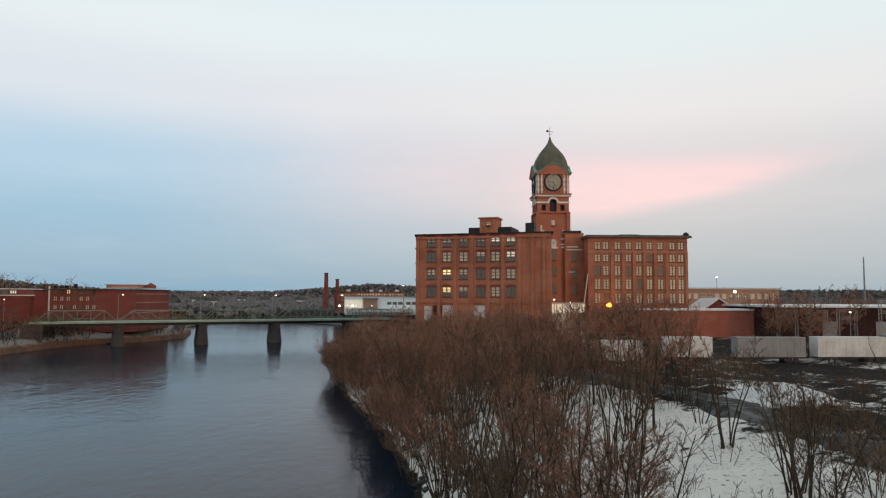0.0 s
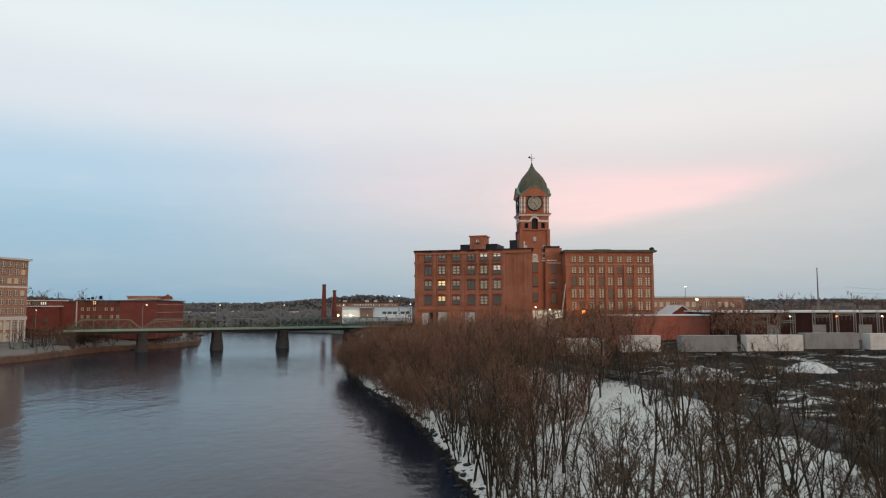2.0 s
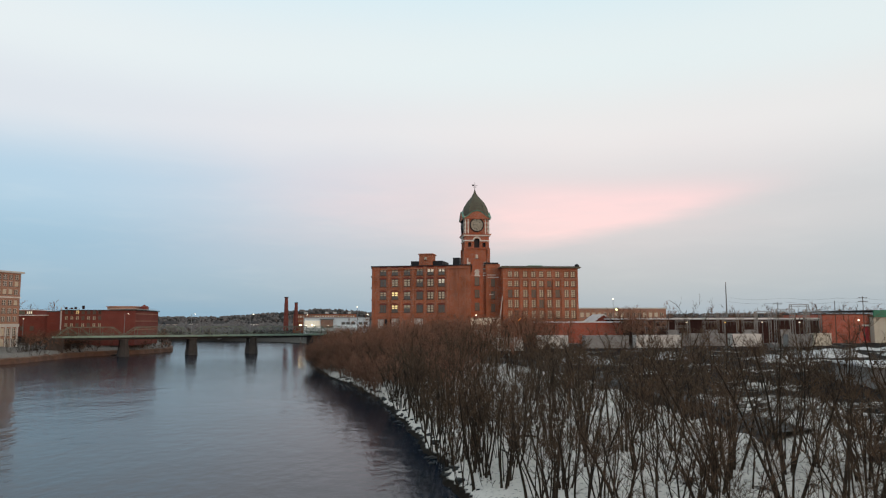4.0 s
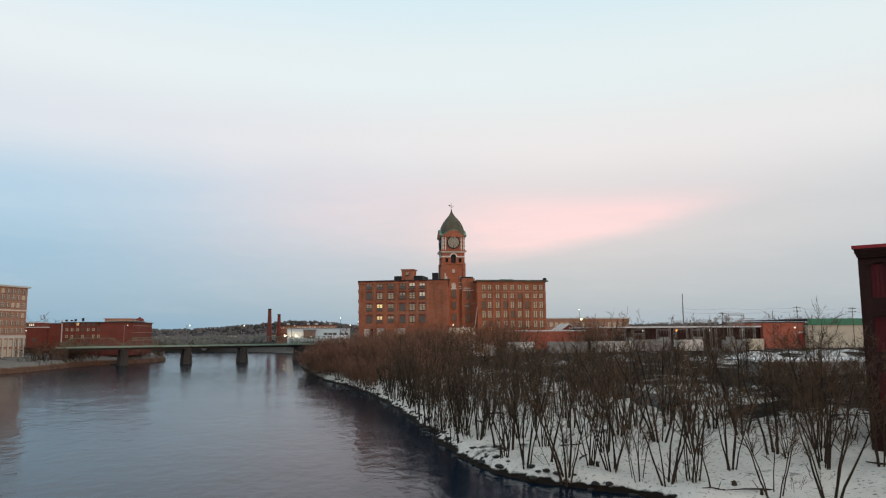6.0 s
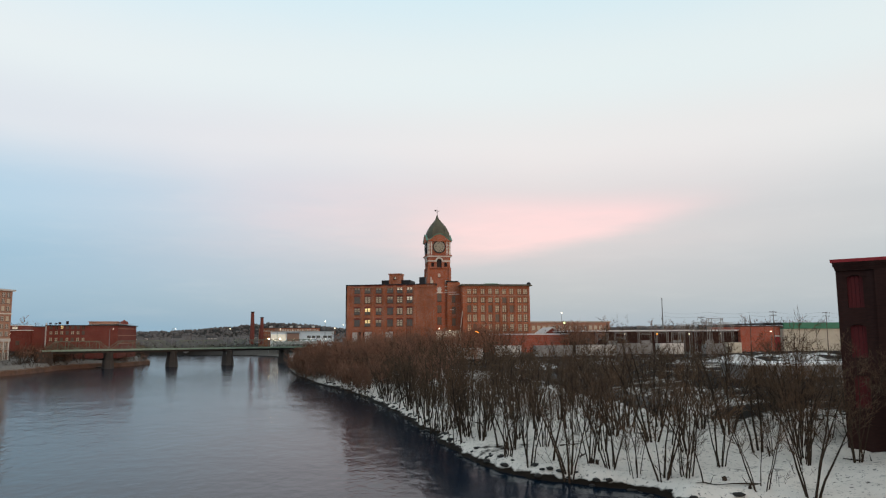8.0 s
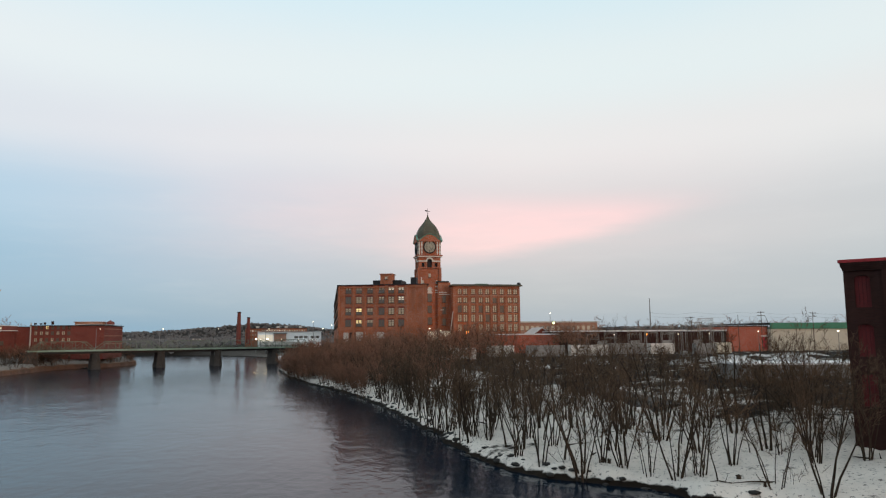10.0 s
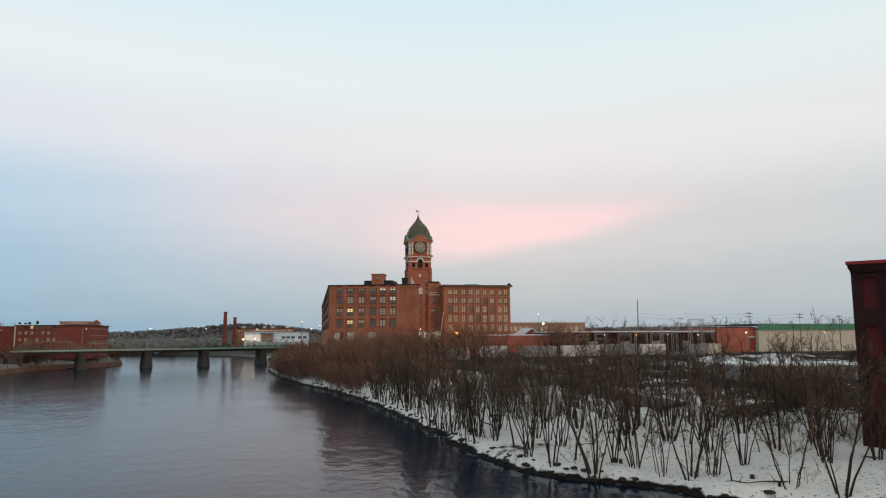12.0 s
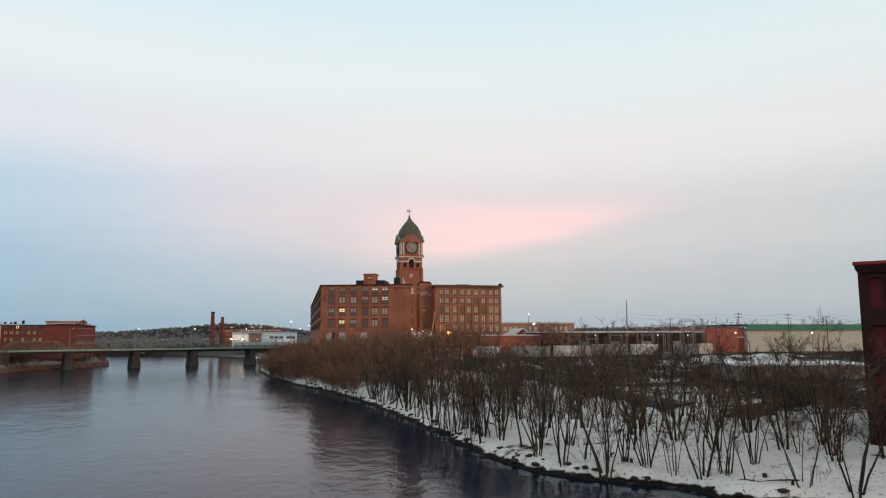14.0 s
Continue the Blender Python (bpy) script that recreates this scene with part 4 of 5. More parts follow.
for z in (6.0, 10.4, 14.2):
    bm = bmesh.new()
    box(bm, 28.6, 28.72, 0.5, 33.5, z, z + 0.35)
    part("string_course", bm, "brick_tan", b)
bm = bmesh.new()
box(bm, 13, 24, 14, 22, 16.8, 18.4)
box(bm, 12.5, 24.5, 13.5, 22.5, 18.4, 18.7)
part("roof_house", bm, "brick_tan", b)
bm = bmesh.new()
box(bm, 24.6, 27.4, 20, 23, 16.8, 18.4)
lathe(bm, [(1.9, 18.4), (1.8, 18.6), (0.8, 19.1), (0.1, 19.7)], 4, 26.0, 21.5, math.pi / 4)
part("roof_house", bm, "brick_red", b, "small brick roof cupola")
bm = bmesh.new()
box(bm, 17.0, 28.9, 0.8, 33.0, 16.8, 16.98)
part("roof_snow", bm, "snow", b, "strip of snow on the roof")
for x, h in ((0.8, 1.0), (7.5, 1.8), (4.5, 1.2), (3.0, 0.8)):
    bm = bmesh.new()
    box(bm, x - 0.4, x + 0.4, 2.0, 2.8, 16.8, 16.8 + h)
    part("roof_vent", bm, "brick_shaded", b)
bm = bmesh.new()
box(bm, -0.25, 0.15, -0.35, 0.0, 4.0, 17.6)
part("downpipe", bm, "concrete", b, "pale corner pipe")

# quay wall along the far bank
bm = bmesh.new()
ys = list(np.linspace(330, 520, 90))
rows_ = []
for y in ys:
    x = shore_left(y) + 0.4 + noise.noise((0, y * 0.2, 4.0)) * 0.9
    rows_.append([bm.verts.new((x + dx, y, z)) for dx, z in ((1.0, -1.0), (0.5, 1.7 + noise.noise((3, y * 0.3, 1)) * 0.7), (-0.9, 2.0 + noise.noise((3, y * 0.3, 1)) * 0.7), (-1.4, -1.0))])
for a, c in zip(rows_, rows_[1:]):
    for i in range(3):
        bm.faces.new((a[i], a[i + 1], c[i + 1], c[i]))
M["quay"] = material("quay_stone", (0.155, 0.082, 0.052), 0.9, vary=0.4, second=(0.07, 0.045, 0.035), patch=0.5)
tagged(part("quay_wall", bm, "quay"), "brown stone quay wall along the river", "wall", kind="structure")

# chimneys, far mill and the white building beyond the bridge
for x, y, top, r in ((-99.0, 624.0, 31.6, 1.43), (-92.6, 629.0, 27.8, 1.32)):
    c = thing("factory_chimney", "tall round red brick factory chimney", "chimney", (x, y, 8.0), group="factory chimneys")
    bm = bmesh.new()
    lathe(bm, [(r * 1.25, 0), (r * 1.2, 5), (r * 0.85, top - 10), (r * 0.8, top - 8.6)], 16)
    part("shaft", bm, "brick_red", c)
    bm = bmesh.new()
    lathe(bm, [(r * 0.8, top - 8.6), (r * 0.98, top - 8.4), (r * 0.98, top - 8.0), (r * 0.7, top - 7.9)], 16)
    part("cap", bm, "brick_shaded", c)
b = thing("far_mill", "long orange brick mill with rows of lit windows", "mill", (-95.1, 634.0, 7.6))
b.scale = (0.75, 0.75, 0.75)
hl = holes_for(0.6, 14, (5.5, 9.5, 13.5), 5, 1.4, 2.0)
shell(b, 60, 30, 16.0, "brick", "roofing", hl)
facade_windows(b, 0.6, 14, (5.5, 9.5, 13.5), 0.25, 5, 1.4, 2.0, ("glass_day", "glass_pale"), "frame", 2, 2, 12)
facade_windows(b, 15, 59, (14.0,), -0.04, 18, 1.4, 1.6, ("glass_day", "glass_pale"), "frame", 2, 1, 13)
for x in (10, 30, 38, 52):
    bm = bmesh.new()
    box(bm, x, x + 3, 3, 8, 16.5, 18.3)
    part("roof_house", bm, "white_panel", b)
b = thing("white_building", "low modern white building with ribbon windows", "office building", (-83.1, 584.0, 8.0))
b.scale = (0.79, 0.79, 0.79)
shell(b, 54, 22, 10.8, "white_render", "snow", (), 0.6, 0.4)
bm = bmesh.new()
box(bm, 0.5, 13, -0.3, 0, 3.2, 8.6)
part("glazing", bm, "glass_day", b, "lit glazed corner")
bm = bmesh.new()
box(bm, 14, 24, -2.2, 0.0, 3.0, 9.4)
part("bay", bm, "brick_tan", b, "brown projecting bay")
bm = bmesh.new()
box(bm, 13.2, 24.8, -2.8, 0.0, 9.4, 10.2)
part("fascia", bm, "grey_panel", b)
for x in (31, 35, 39, 45, 49):
    bm = bmesh.new()
    box(bm, x, x + 3.2, -0.06, 0.06, 5.4, 7.4)
    part("window", bm, "glass", b)
bm = bmesh.new()
box(bm, 2, 50, -6, 0, 0, 2.6)
part("plinth", bm, "concrete", b)
for x in (3, 9, 20, 34, 46):
    lamp_post("yard_lamp", -83 + 0.8 * x, 577.0, 9.0, 2.6, "lamp_white", 0.26)
for i, (x, y, z) in enumerate(((-41.4, 502.5, 10), (-36.5, 506, 10), (-47, 497, 10))):
    lamp_post("yard_lamp", x, y, z - 1, 9 + 2 * i, "lamp_white", 0.3)

for x in (-81.7, -74.8):
    lamp_post("quay_lamp", x, 547.5, 6.0, 6.0, "lamp_warm", 0.5, label="lamp post with a warm lamp by the water")

# houses on the far slopes
rnd = random.Random(21)
house_me = {}
for key, mat in (("white", "white_panel"), ("cream", "cream"), ("grey", "grey_panel")):
    bm = bmesh.new()
    box(bm, -6, 6, -5, 5, -2, 5.5)
    house_me[key] = mesh_of("wall", bm, mat)
bm = bmesh.new()
va = [bm.verts.new(p) for p in ((-6.6, -5.6, 5.4), (6.6, -5.6, 5.4), (6.6, 5.6, 5.4), (-6.6, 5.6, 5.4), (-6.6, 0, 9), (6.6, 0, 9))]
for f in ((0, 1, 5, 4), (2, 3, 4, 5), (1, 2, 5), (3, 0, 4), (3, 2, 1, 0)):
    bm.faces.new([va[i] for i in f])
house_me["roof"] = mesh_of("roof", bm, "roofing")
for i in range(34):
    x, y = rnd.uniform(-520, -60), rnd.uniform(720, 1350)
    b = thing("house", "small pale house among winter trees", "house", (x, y, ground_height(x, y)), rnd.uniform(-0.5, 0.5), "houses on the far slope")
    shared("wall", house_me[rnd.choice(("white", "white", "cream", "grey"))], b)
    shared("roof", house_me["roof"], b)


# ---------------------------------------------------------------- the yard behind the trees
b = thing("brick_annex", "long low red brick annex with a snow-edged flat roof", "building", (20.0, 366.0, 6.0))
shell(b, 40, 8, 7.6, "brick_orange", "snow", (), 0.4, 0.5)
for x in (4, 13, 22, 31):
    bm = bmesh.new()
    box(bm, x, x + 0.5, -0.18, 0.0, 0, 7.4)
    part("pilaster", bm, "brick_orange", b)
b = thing("warehouse", "long dark brown warehouse with a snowy roof edge", "warehouse", (52.0, 354.0, 6.5))
shell(b, 69, 30, 8.2, "brick_shaded", "snow", (), 0.8, 0.55)
for x in (12, 26, 40, 54):
    bm = bmesh.new()
    box(bm, x, x + 4, -0.1, 0.05, 0.0, 4.6)
    part("dock_door", bm, "grey_panel", b)
    lamp_post("yard_lamp", 52 + x + 6.5, 352.6, 8.0, 5.6, "lamp_orange" if x == 26 else "lamp_white", 0.26)
b = thing("block_building", "orange painted block building", "building", (121.0, 352.0, 7.0))
shell(b, 18, 24, 9.4, "brick_orange", "roofing", [(16.4, 3.0, 2.2, 6.0)], 0.3, 0.35)
bm = bmesh.new()
box(bm, 15.3, 17.5, 0.15, 0.3, 0, 6.0)
part("red_door", bm, "red_paint", b, "dark red door")
bm = bmesh.new()
box(bm, 15.0, 17.8, -0.2, 0, 5.2, 5.8)
part("sign_board", bm, "white_panel", b, "white sign board")
lamp_post("yard_lamp", 134.0, 350.8, 7.5, 6.9, "lamp_white", 0.31)
b = thing("green_warehouse", "cream metal warehouse with a broad green fascia", "warehouse", (139.2, 350.0, 7.0))
shell(b, 95, 45, 8.4, "cream", "green_roof", (), 0.1, 0.2)
bm = bmesh.new()
box(bm, -0.2, 95.2, -0.5, 0, 8.4, 11.0)
part("fascia", bm, "green_roof", b, "dark green metal fascia")
bm = bmesh.new()
box(bm, 0, 95, 0, 45, 10.6, 11.0)
part("roof_deck", bm, "roofing", b)
for i in range(32):
    bm = bmesh.new()
    box(bm, 1.5 + i * 2.95, 1.62 + i * 2.95, -0.07, 0.0, 0, 8.3)
    part("rib", bm, "cream", b)
lamp_post("yard_lamp", 163.0, 340.0, 7.5, 6.8, "lamp_white", 0.37)


def utility_pole(x, y, z0, h, arms=2):
    p = thing("utility_pole", "weathered wooden utility pole with cross-arms", "utility pole", (x, y, z0), group="utility poles")
    bm = bmesh.new()
    lathe(bm, [(0.19, -2.6), (0.17, 0), (0.11, h)], 6)
    part("pole", bm, "wood", p)
    for k in range(arms):
        bm = bmesh.new()
        z = h - 0.5 - k * 1.3
        beam(bm, (-1.7, 0, z), (1.7, 0, z), 0.14)
        for i in range(6):
            beam(bm, (-1.5 + i * 0.6, 0, z), (-1.5 + i * 0.6, 0, z + 0.3), 0.09)
        part("cross_arm", bm, "wood", p)


for x, y, h, a in ((128, 340, 15.0, 2), (150, 338, 14.6, 2), (119, 342, 13.5, 0), (175, 345, 14, 1), (100, 345, 13, 1)):
    utility_pole(x, y, 7.5, h, a)

# wires between the poles
for z in (22.0, 20.6):
    bm = bmesh.new()
    xs_ = (80, 100, 119, 128, 150, 175, 210)
    for xa, xb in zip(xs_, xs_[1:]):
        for i in range(4):
            q0, q1 = i / 4, (i + 1) / 4
            sag = lambda q: -1.1 * 4 * q * (1 - q) * (xb - xa) / 30
            beam(bm, (xa + (xb - xa) * q0, 340.5, z + sag(q0)), (xa + (xb - xa) * q1, 340.5, z + sag(q1)), 0.035)
    tagged(part("power_line", bm, "dark_metal"), "thin sagging overhead power line", "cable")


def gantry(x, y, z0, w, h, mat, label):
    g = thing("substation_gantry", label, "gantry", (x, y, z0), group="substation gantries")
    for sx in (0, w):
        bm = bmesh.new()
        for dx in (-0.35, 0.35):
            beam(bm, (sx + dx, 0, -3.2), (sx + dx, 0, h), 0.13)
        k = 0.0
        while k < h - 0.9:
            beam(bm, (sx - 0.35, 0, k), (sx + 0.35, 0, k + 0.9), 0.07)
            k += 0.9
        part("column", bm, mat, g)
    for z in (h, h * 0.72):
        bm = bmesh.new()
        beam(bm, (-0.3, 0, z), (w + 0.3, 0, z), 0.14)
        beam(bm, (-0.3, 0, z - 0.6), (w + 0.3, 0, z - 0.6), 0.10)
        k = 0.0
        while k < w - 0.6:
            beam(bm, (k, 0, z - 0.6), (k + 0.6, 0, z), 0.06)
            k += 0.6
        part("cross_beam", bm, mat, g)
    for i in range(3):
        bm = bmesh.new()
        xx = w * (i + 1) / 4
        lathe(bm, [(0.05, h * 0.72 - 2.0), (0.16, h * 0.72 - 1.7), (0.16, h * 0.72 - 0.9), (0.05, h * 0.72 - 0.6)], 6, xx, 0)
        part("insulator", bm, "stone", g)


for x, y, w, h in ((66.0, 300.0, 4.2, 8.2), (73.0, 302.0, 5.5, 8.8), (80.5, 300.0, 4.6, 8.6), (74.0, 296.0, 5.0, 10.0)):
    gantry(x, y, 8.6, w, h, "steel", "grey steel substation gantry")
for x, y, w, h in ((48.0, 345.0, 4.5, 6.5), (56.0, 346.0, 4.5, 6.5), (64.0, 347.0, 4.5, 6.8), (72.0, 343.0, 5.0, 9.0), (79.5, 344.0, 5.0, 9.6), (87.0, 345.0, 5.0, 9.0)):
    gantry(x, y, 7.6, w, h, "steel", "grey painted substation gantry")
for x, y, w in ((70.0, 298.5, 2.2), (76.5, 298.5, 2.6), (83.0, 299.0, 2.2)):
    tr = thing("transformer", "grey substation transformer with cooling fins", "transformer", (x, y, 5.9), group="transformers")
    bm = bmesh.new()
    box(bm, -w / 2, w / 2, -1.0, 1.0, 0, 2.2)
    part("tank", bm, "grey_panel", tr)
    for i in range(5):
        bm = bmesh.new()
        box(bm, -w / 2 + 0.15 + i * w / 5, -w / 2 + 0.25 + i * w / 5, -1.4, -1.0, 0.2, 1.9)
        part("fin", bm, "grey_panel", tr)
m_ = thing("radio_mast", "tall thin grey radio mast", "mast", (137.8, 452.4, 8.0))
bm = bmesh.new()
lathe(bm, [(0.5, -1), (0.42, 6), (0.2, 25.6)], 8)
part("pole", bm, "steel", m_)


def trailer(x, y, z0, length, rz, mat="white_panel", label="white box trailer parked in the yard"):
    t = thing("box_trailer", label, "trailer", (x, y, z0), rz, "parked trailers")
    bm = bmesh.new()
    box(bm, 0, length, 0, 2.6, 1.15, 4.5)
    for i in range(int(length / 1.2)):
        box(bm, 0.3 + i * 1.2, 0.38 + i * 1.2, -0.05, 0.0, 1.2, 4.4)
    box(bm, -0.05, length + 0.05, -0.06, 2.66, 4.4, 4.55)
    part("box", bm, mat, t)
    bm = bmesh.new()
    box(bm, 0.1, length - 0.1, 0.5, 2.1, 0.85, 1.15)
    box(bm, length * 0.25, length * 0.25 + 0.2, 0.4, 0.6, 0, 0.85)
    box(bm, length * 0.25, length * 0.25 + 0.2, 2.0, 2.2, 0, 0.85)
    part("chassis", bm, "dark_metal", t)
    for k in (0.75, 0.86):
        for yy in (0.05, 2.25):
            bm = bmesh.new()
            ring = [[bm.verts.new((length * k + 0.5 * math.cos(a), yy + dy, 0.5 + 0.5 * math.sin(a))) for a in [2 * math.pi * i / 12 for i in range(12)]] for dy in (0, 0.3)]
            for i in range(12):
                bm.faces.new((ring[0][i], ring[0][(i + 1) % 12], ring[1][(i + 1) % 12], ring[1][i]))
            bm.faces.new(ring[0])
            bm.faces.new(ring[1][::-1])
            part("wheel", bm, "dark_metal", t)
    return t


for x, y, l, r, mt in ((57.0, 285, 8.5, 0.04, "white_panel"), (73.5, 286, 7.0, 0.0, "grey_panel"), (80.8, 285.5, 6.0, 0.2, "cream"), (30.0, 285, 12.5, 0.03, "white_panel"), (43.2, 286, 12.0, 0.0, "grey_panel"),
                       (3.0, 284, 8.0, -0.04, "white_panel"), (16.0, 285, 12.0, 0.02, "grey_panel"), (-12.0, 283, 11.0, 0.05, "white_panel")):
    y += 11
    z = ground_height(x + l / 2, y) - 0.1
    trailer(x, y, z, l, r, mt, "grey box trailer parked in the yard" if mt == "grey_panel" else "white box trailer parked in the yard")

# low grey shed with a snow-covered roof beside the tracks
b = thing("low_shed", "low grey metal shed with a snowy roof", "shed", (22.0, 196.0, 4.0), -0.25)
shell(b, 24, 12, 4.2, "grey_panel", "snow", [(3.0, 3.0, 2.2, 1.6)], 0.3, 0.3)
bm = bmesh.new()
box(bm, 1.8, 4.2, 0.3, 0.45, 2.1, 3.9)
part("window", bm, "glass", b)


def heap(name, x, y, r, h, mat, label, cat, seed):
    bm = bmesh.new()
    rn, sg = 7, 18
    rings = []
    for i in range(rn):
        q = i / (rn - 1)
        rings.append([bm.verts.new((x + r * (1 - q) * math.cos(a) * (1 + 0.25 * noise.noise((math.cos(a) * 2, math.sin(a) * 2, seed))),
                                    y + r * 0.7 * (1 - q) * math.sin(a) * (1 + 0.25 * noise.noise((math.cos(a) * 2, math.sin(a) * 2, seed + 4))),
                                    ground_height(x, y) - 0.4 + (h + 0.4) * math.sin(q * math.pi / 2) * (1 + 0.2 * noise.noise((math.cos(a) * 3, q * 4, seed + 2))))) for a in [2 * math.pi * k / sg for k in range(sg)]])
    for a_, b_ in zip(rings, rings[1:]):
        for i in range(sg):
            bm.faces.new((a_[i], a_[(i + 1) % sg], b_[(i + 1) % sg], b_[i]))
    ob = part(name, bm, mat)
    for f in ob.data.polygons:
        f.use_smooth = True
    return tagged(ob, label, cat)


for i, (x, y, r, h) in enumerate(((24, 262, 5, 1.4), (62, 262, 9, 1.6), (4, 258, 7, 1.6), (44, 256, 7, 1.0), (84, 264, 8, 1.4), (92, 292, 7, 0.9), (103, 294, 9, 1.0), (114, 296, 8, 0.8))):
    heap("snow_mound", x, y, r, h, "old_snow", "ploughed mound of dirty old snow", "snow mound", i * 3.1)

for i, (x, y, r, h) in enumerate(((-78.8, 541, 3.4, 1.6), (-73.8, 544, 4, 1.9), (-69.8, 541, 3.4, 1.4), (-66.5, 539, 3.4, 1.7), (-82, 547, 4, 1.7))):
    heap("snow_mound", x, y, r, h, "snow", "snow-covered rocks at the river's edge", "snow mound", 20 + i * 3.1)

# railway line on its dark ballast between the bank and the yard
bm = bmesh.new()
line = [(shore_right(y) + (34 if y > 165 else 40) + 4 * math.sin(y * 0.03), y) for y in np.linspace(330, 172, 60)]
prev = None
for x, y in line:
    z = ground_height(x, y)
    cur = [bm.verts.new((x + dx, y + dx * 0.25, z + dz)) for dx, dz in ((-3.4, -0.8), (-2.0, 0.45), (2.0, 0.45), (3.4, -0.8))]
    if prev:
        for i in range(3):
            bm.faces.new((prev[i], prev[i + 1], cur[i + 1], cur[i]))
    prev = cur
M["ballast"] = material("dark_ballast", (0.035, 0.028, 0.024), 0.95, vary=0.4, scale=2, second=(0.4, 0.39, 0.38), patch=0.25)
tagged(part("rail_bed", bm, "ballast"), "dark railway ballast strip with patches of snow", "railway", kind="structure")

# lamps by the mill's door and in the yard
lamp_post("yard_lamp", 16.5, 382.2, 7.0, 7.8, "lamp_orange", 0.8, label="lamp post with a strong orange lamp")
lamp_post("yard_lamp", 3.0, 372.6, 9.0, 6.6, "lamp_white", 0.25)
lamp_post("yard_lamp", -1.5, 372.6, 9.0, 7.4, "lamp_white", 0.25)
lamp_post("yard_lamp", 62.0, 400.0, 7.0, 12.0, "lamp_green", 0.56, label="lamp post with a yellow-green lamp")
for x in (39.7, 47.0, 60.0, 83.7):
    lamp_post("yard_lamp", x, 465.5, 7.0, 18.6, "lamp_white", 0.35)
utility_pole(-29.5, 347.0, 6.0, 16.0, 0)
utility_pole(-25.5, 347.0, 6.0, 16.0, 1)

# gabled brick house and long brick block to the right of the mill
b = thing("gabled_house", "small brick building with a snow-edged gable", "house", (50.0, 395.0, 7.0))
bm = bmesh.new()
va = [(0, 0), (9, 0), (9, 6.5), (4.5, 9.6), (0, 6.5)]
f0 = [bm.verts.new((x, 0, z)) for x, z in va]
f1 = [bm.verts.new((x, 14, z)) for x, z in va]
bm.faces.new(f0)
bm.faces.new(f1[::-1])
for i in range(5):
    bm.faces.new((f0[i], f1[i], f1[(i + 1) % 5], f0[(i + 1) % 5]))
part("wall", bm, "brick_red", b)
for sx in (-1, 1):
    bm = bmesh.new()
    beam(bm, (4.5 + sx * 5.0, 6.5, 6.5), (4.5, 6.5, 9.9), 14.6, 0.3)
    part("roof", bm, "snow", b, "snow-covered roof slope")
b = thing("brick_row", "long flat-roofed brick building with tall windows", "building", (69.2, 490.5, 7.0))
b.scale = (0.89, 0.89, 0.92)
hl = holes_for(1, 59, (6.5, 11.5), 16, 2.2, 2.8)
shell(b, 60, 25, 15.0, "brick_tan", "concrete", hl, 0.6, 0.8)
facade_windows(b, 1, 59, (6.5, 11.5), 0.25, 16, 2.2, 2.8, ("glass_pale", "glass"), "frame_pale", 2, 2, 31)


# ---------------------------------------------------------------- the brick building at the water, its shade put into the colour
def build_near_mill():
    ang = -0.82
    b = thing("riverside_mill", "brick riverside mill, shade put into its colour, with boarded red windows", "mill", (0.4, 145.2, 0.0), ang)
    cols, zs = (1.6, 6.0, 10.4, 14.8, 19.2, 23.6), (17.7, 12.9, 8.1)
    hl = [(x, z, 1.36, 3.1) for x in cols for z in zs]
    shell(b, 28, 24, 20.2, "brick_shaded", "roofing", hl, 0.22, 0.4)
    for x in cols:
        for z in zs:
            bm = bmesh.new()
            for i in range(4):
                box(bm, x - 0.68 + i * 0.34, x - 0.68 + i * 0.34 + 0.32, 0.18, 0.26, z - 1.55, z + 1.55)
            part("window_board", bm, "deep_red", b, "dark red boarding")
            bm = bmesh.new()
            for k in range(7):
                t0, t1 = math.pi * (0.2 + 0.6 * k / 7), math.pi * (0.2 + 0.6 * (k + 1) / 7)
                q = [(x + r * math.cos(t), z + 0.75 + r * math.sin(t)) for r, t in ((0.9, t0), (1.22, t0), (1.22, t1), (0.9, t1))]
                fa = [bm.verts.new((px_, -0.1, pz)) for px_, pz in q]
                fb = [bm.verts.new((px_, 0.02, pz)) for px_, pz in q]
                bm.faces.new(fa)
                for i in range(4):
                    bm.faces.new((fa[i], fb[i], fb[(i + 1) % 4], fa[(i + 1) % 4]))
            bmesh.ops.remove_doubles(bm, verts=bm.verts, dist=0.001)
            part("arch", bm, "brick_shaded", b)
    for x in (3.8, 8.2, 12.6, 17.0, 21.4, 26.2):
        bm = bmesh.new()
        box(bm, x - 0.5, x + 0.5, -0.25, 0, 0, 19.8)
        part("pilaster", bm, "brick_shaded", b)
    for k in range(4):
        bm = bmesh.new()
        box(bm, -0.05 * k - 0.04, 28.04 + 0.05 * k, -0.09 * k - 0.26, 0.0, 19.8 + k * 0.2, 20.0 + k * 0.2)
        part("corbel", bm, "brick_shaded", b)
    bm = bmesh.new()
    box(bm, -0.35, 28.35, -0.6, 24.35, 20.6, 20.9)
    part("roof_edge", bm, "red_paint", b, "dark red metal roof edge")


build_near_mill()


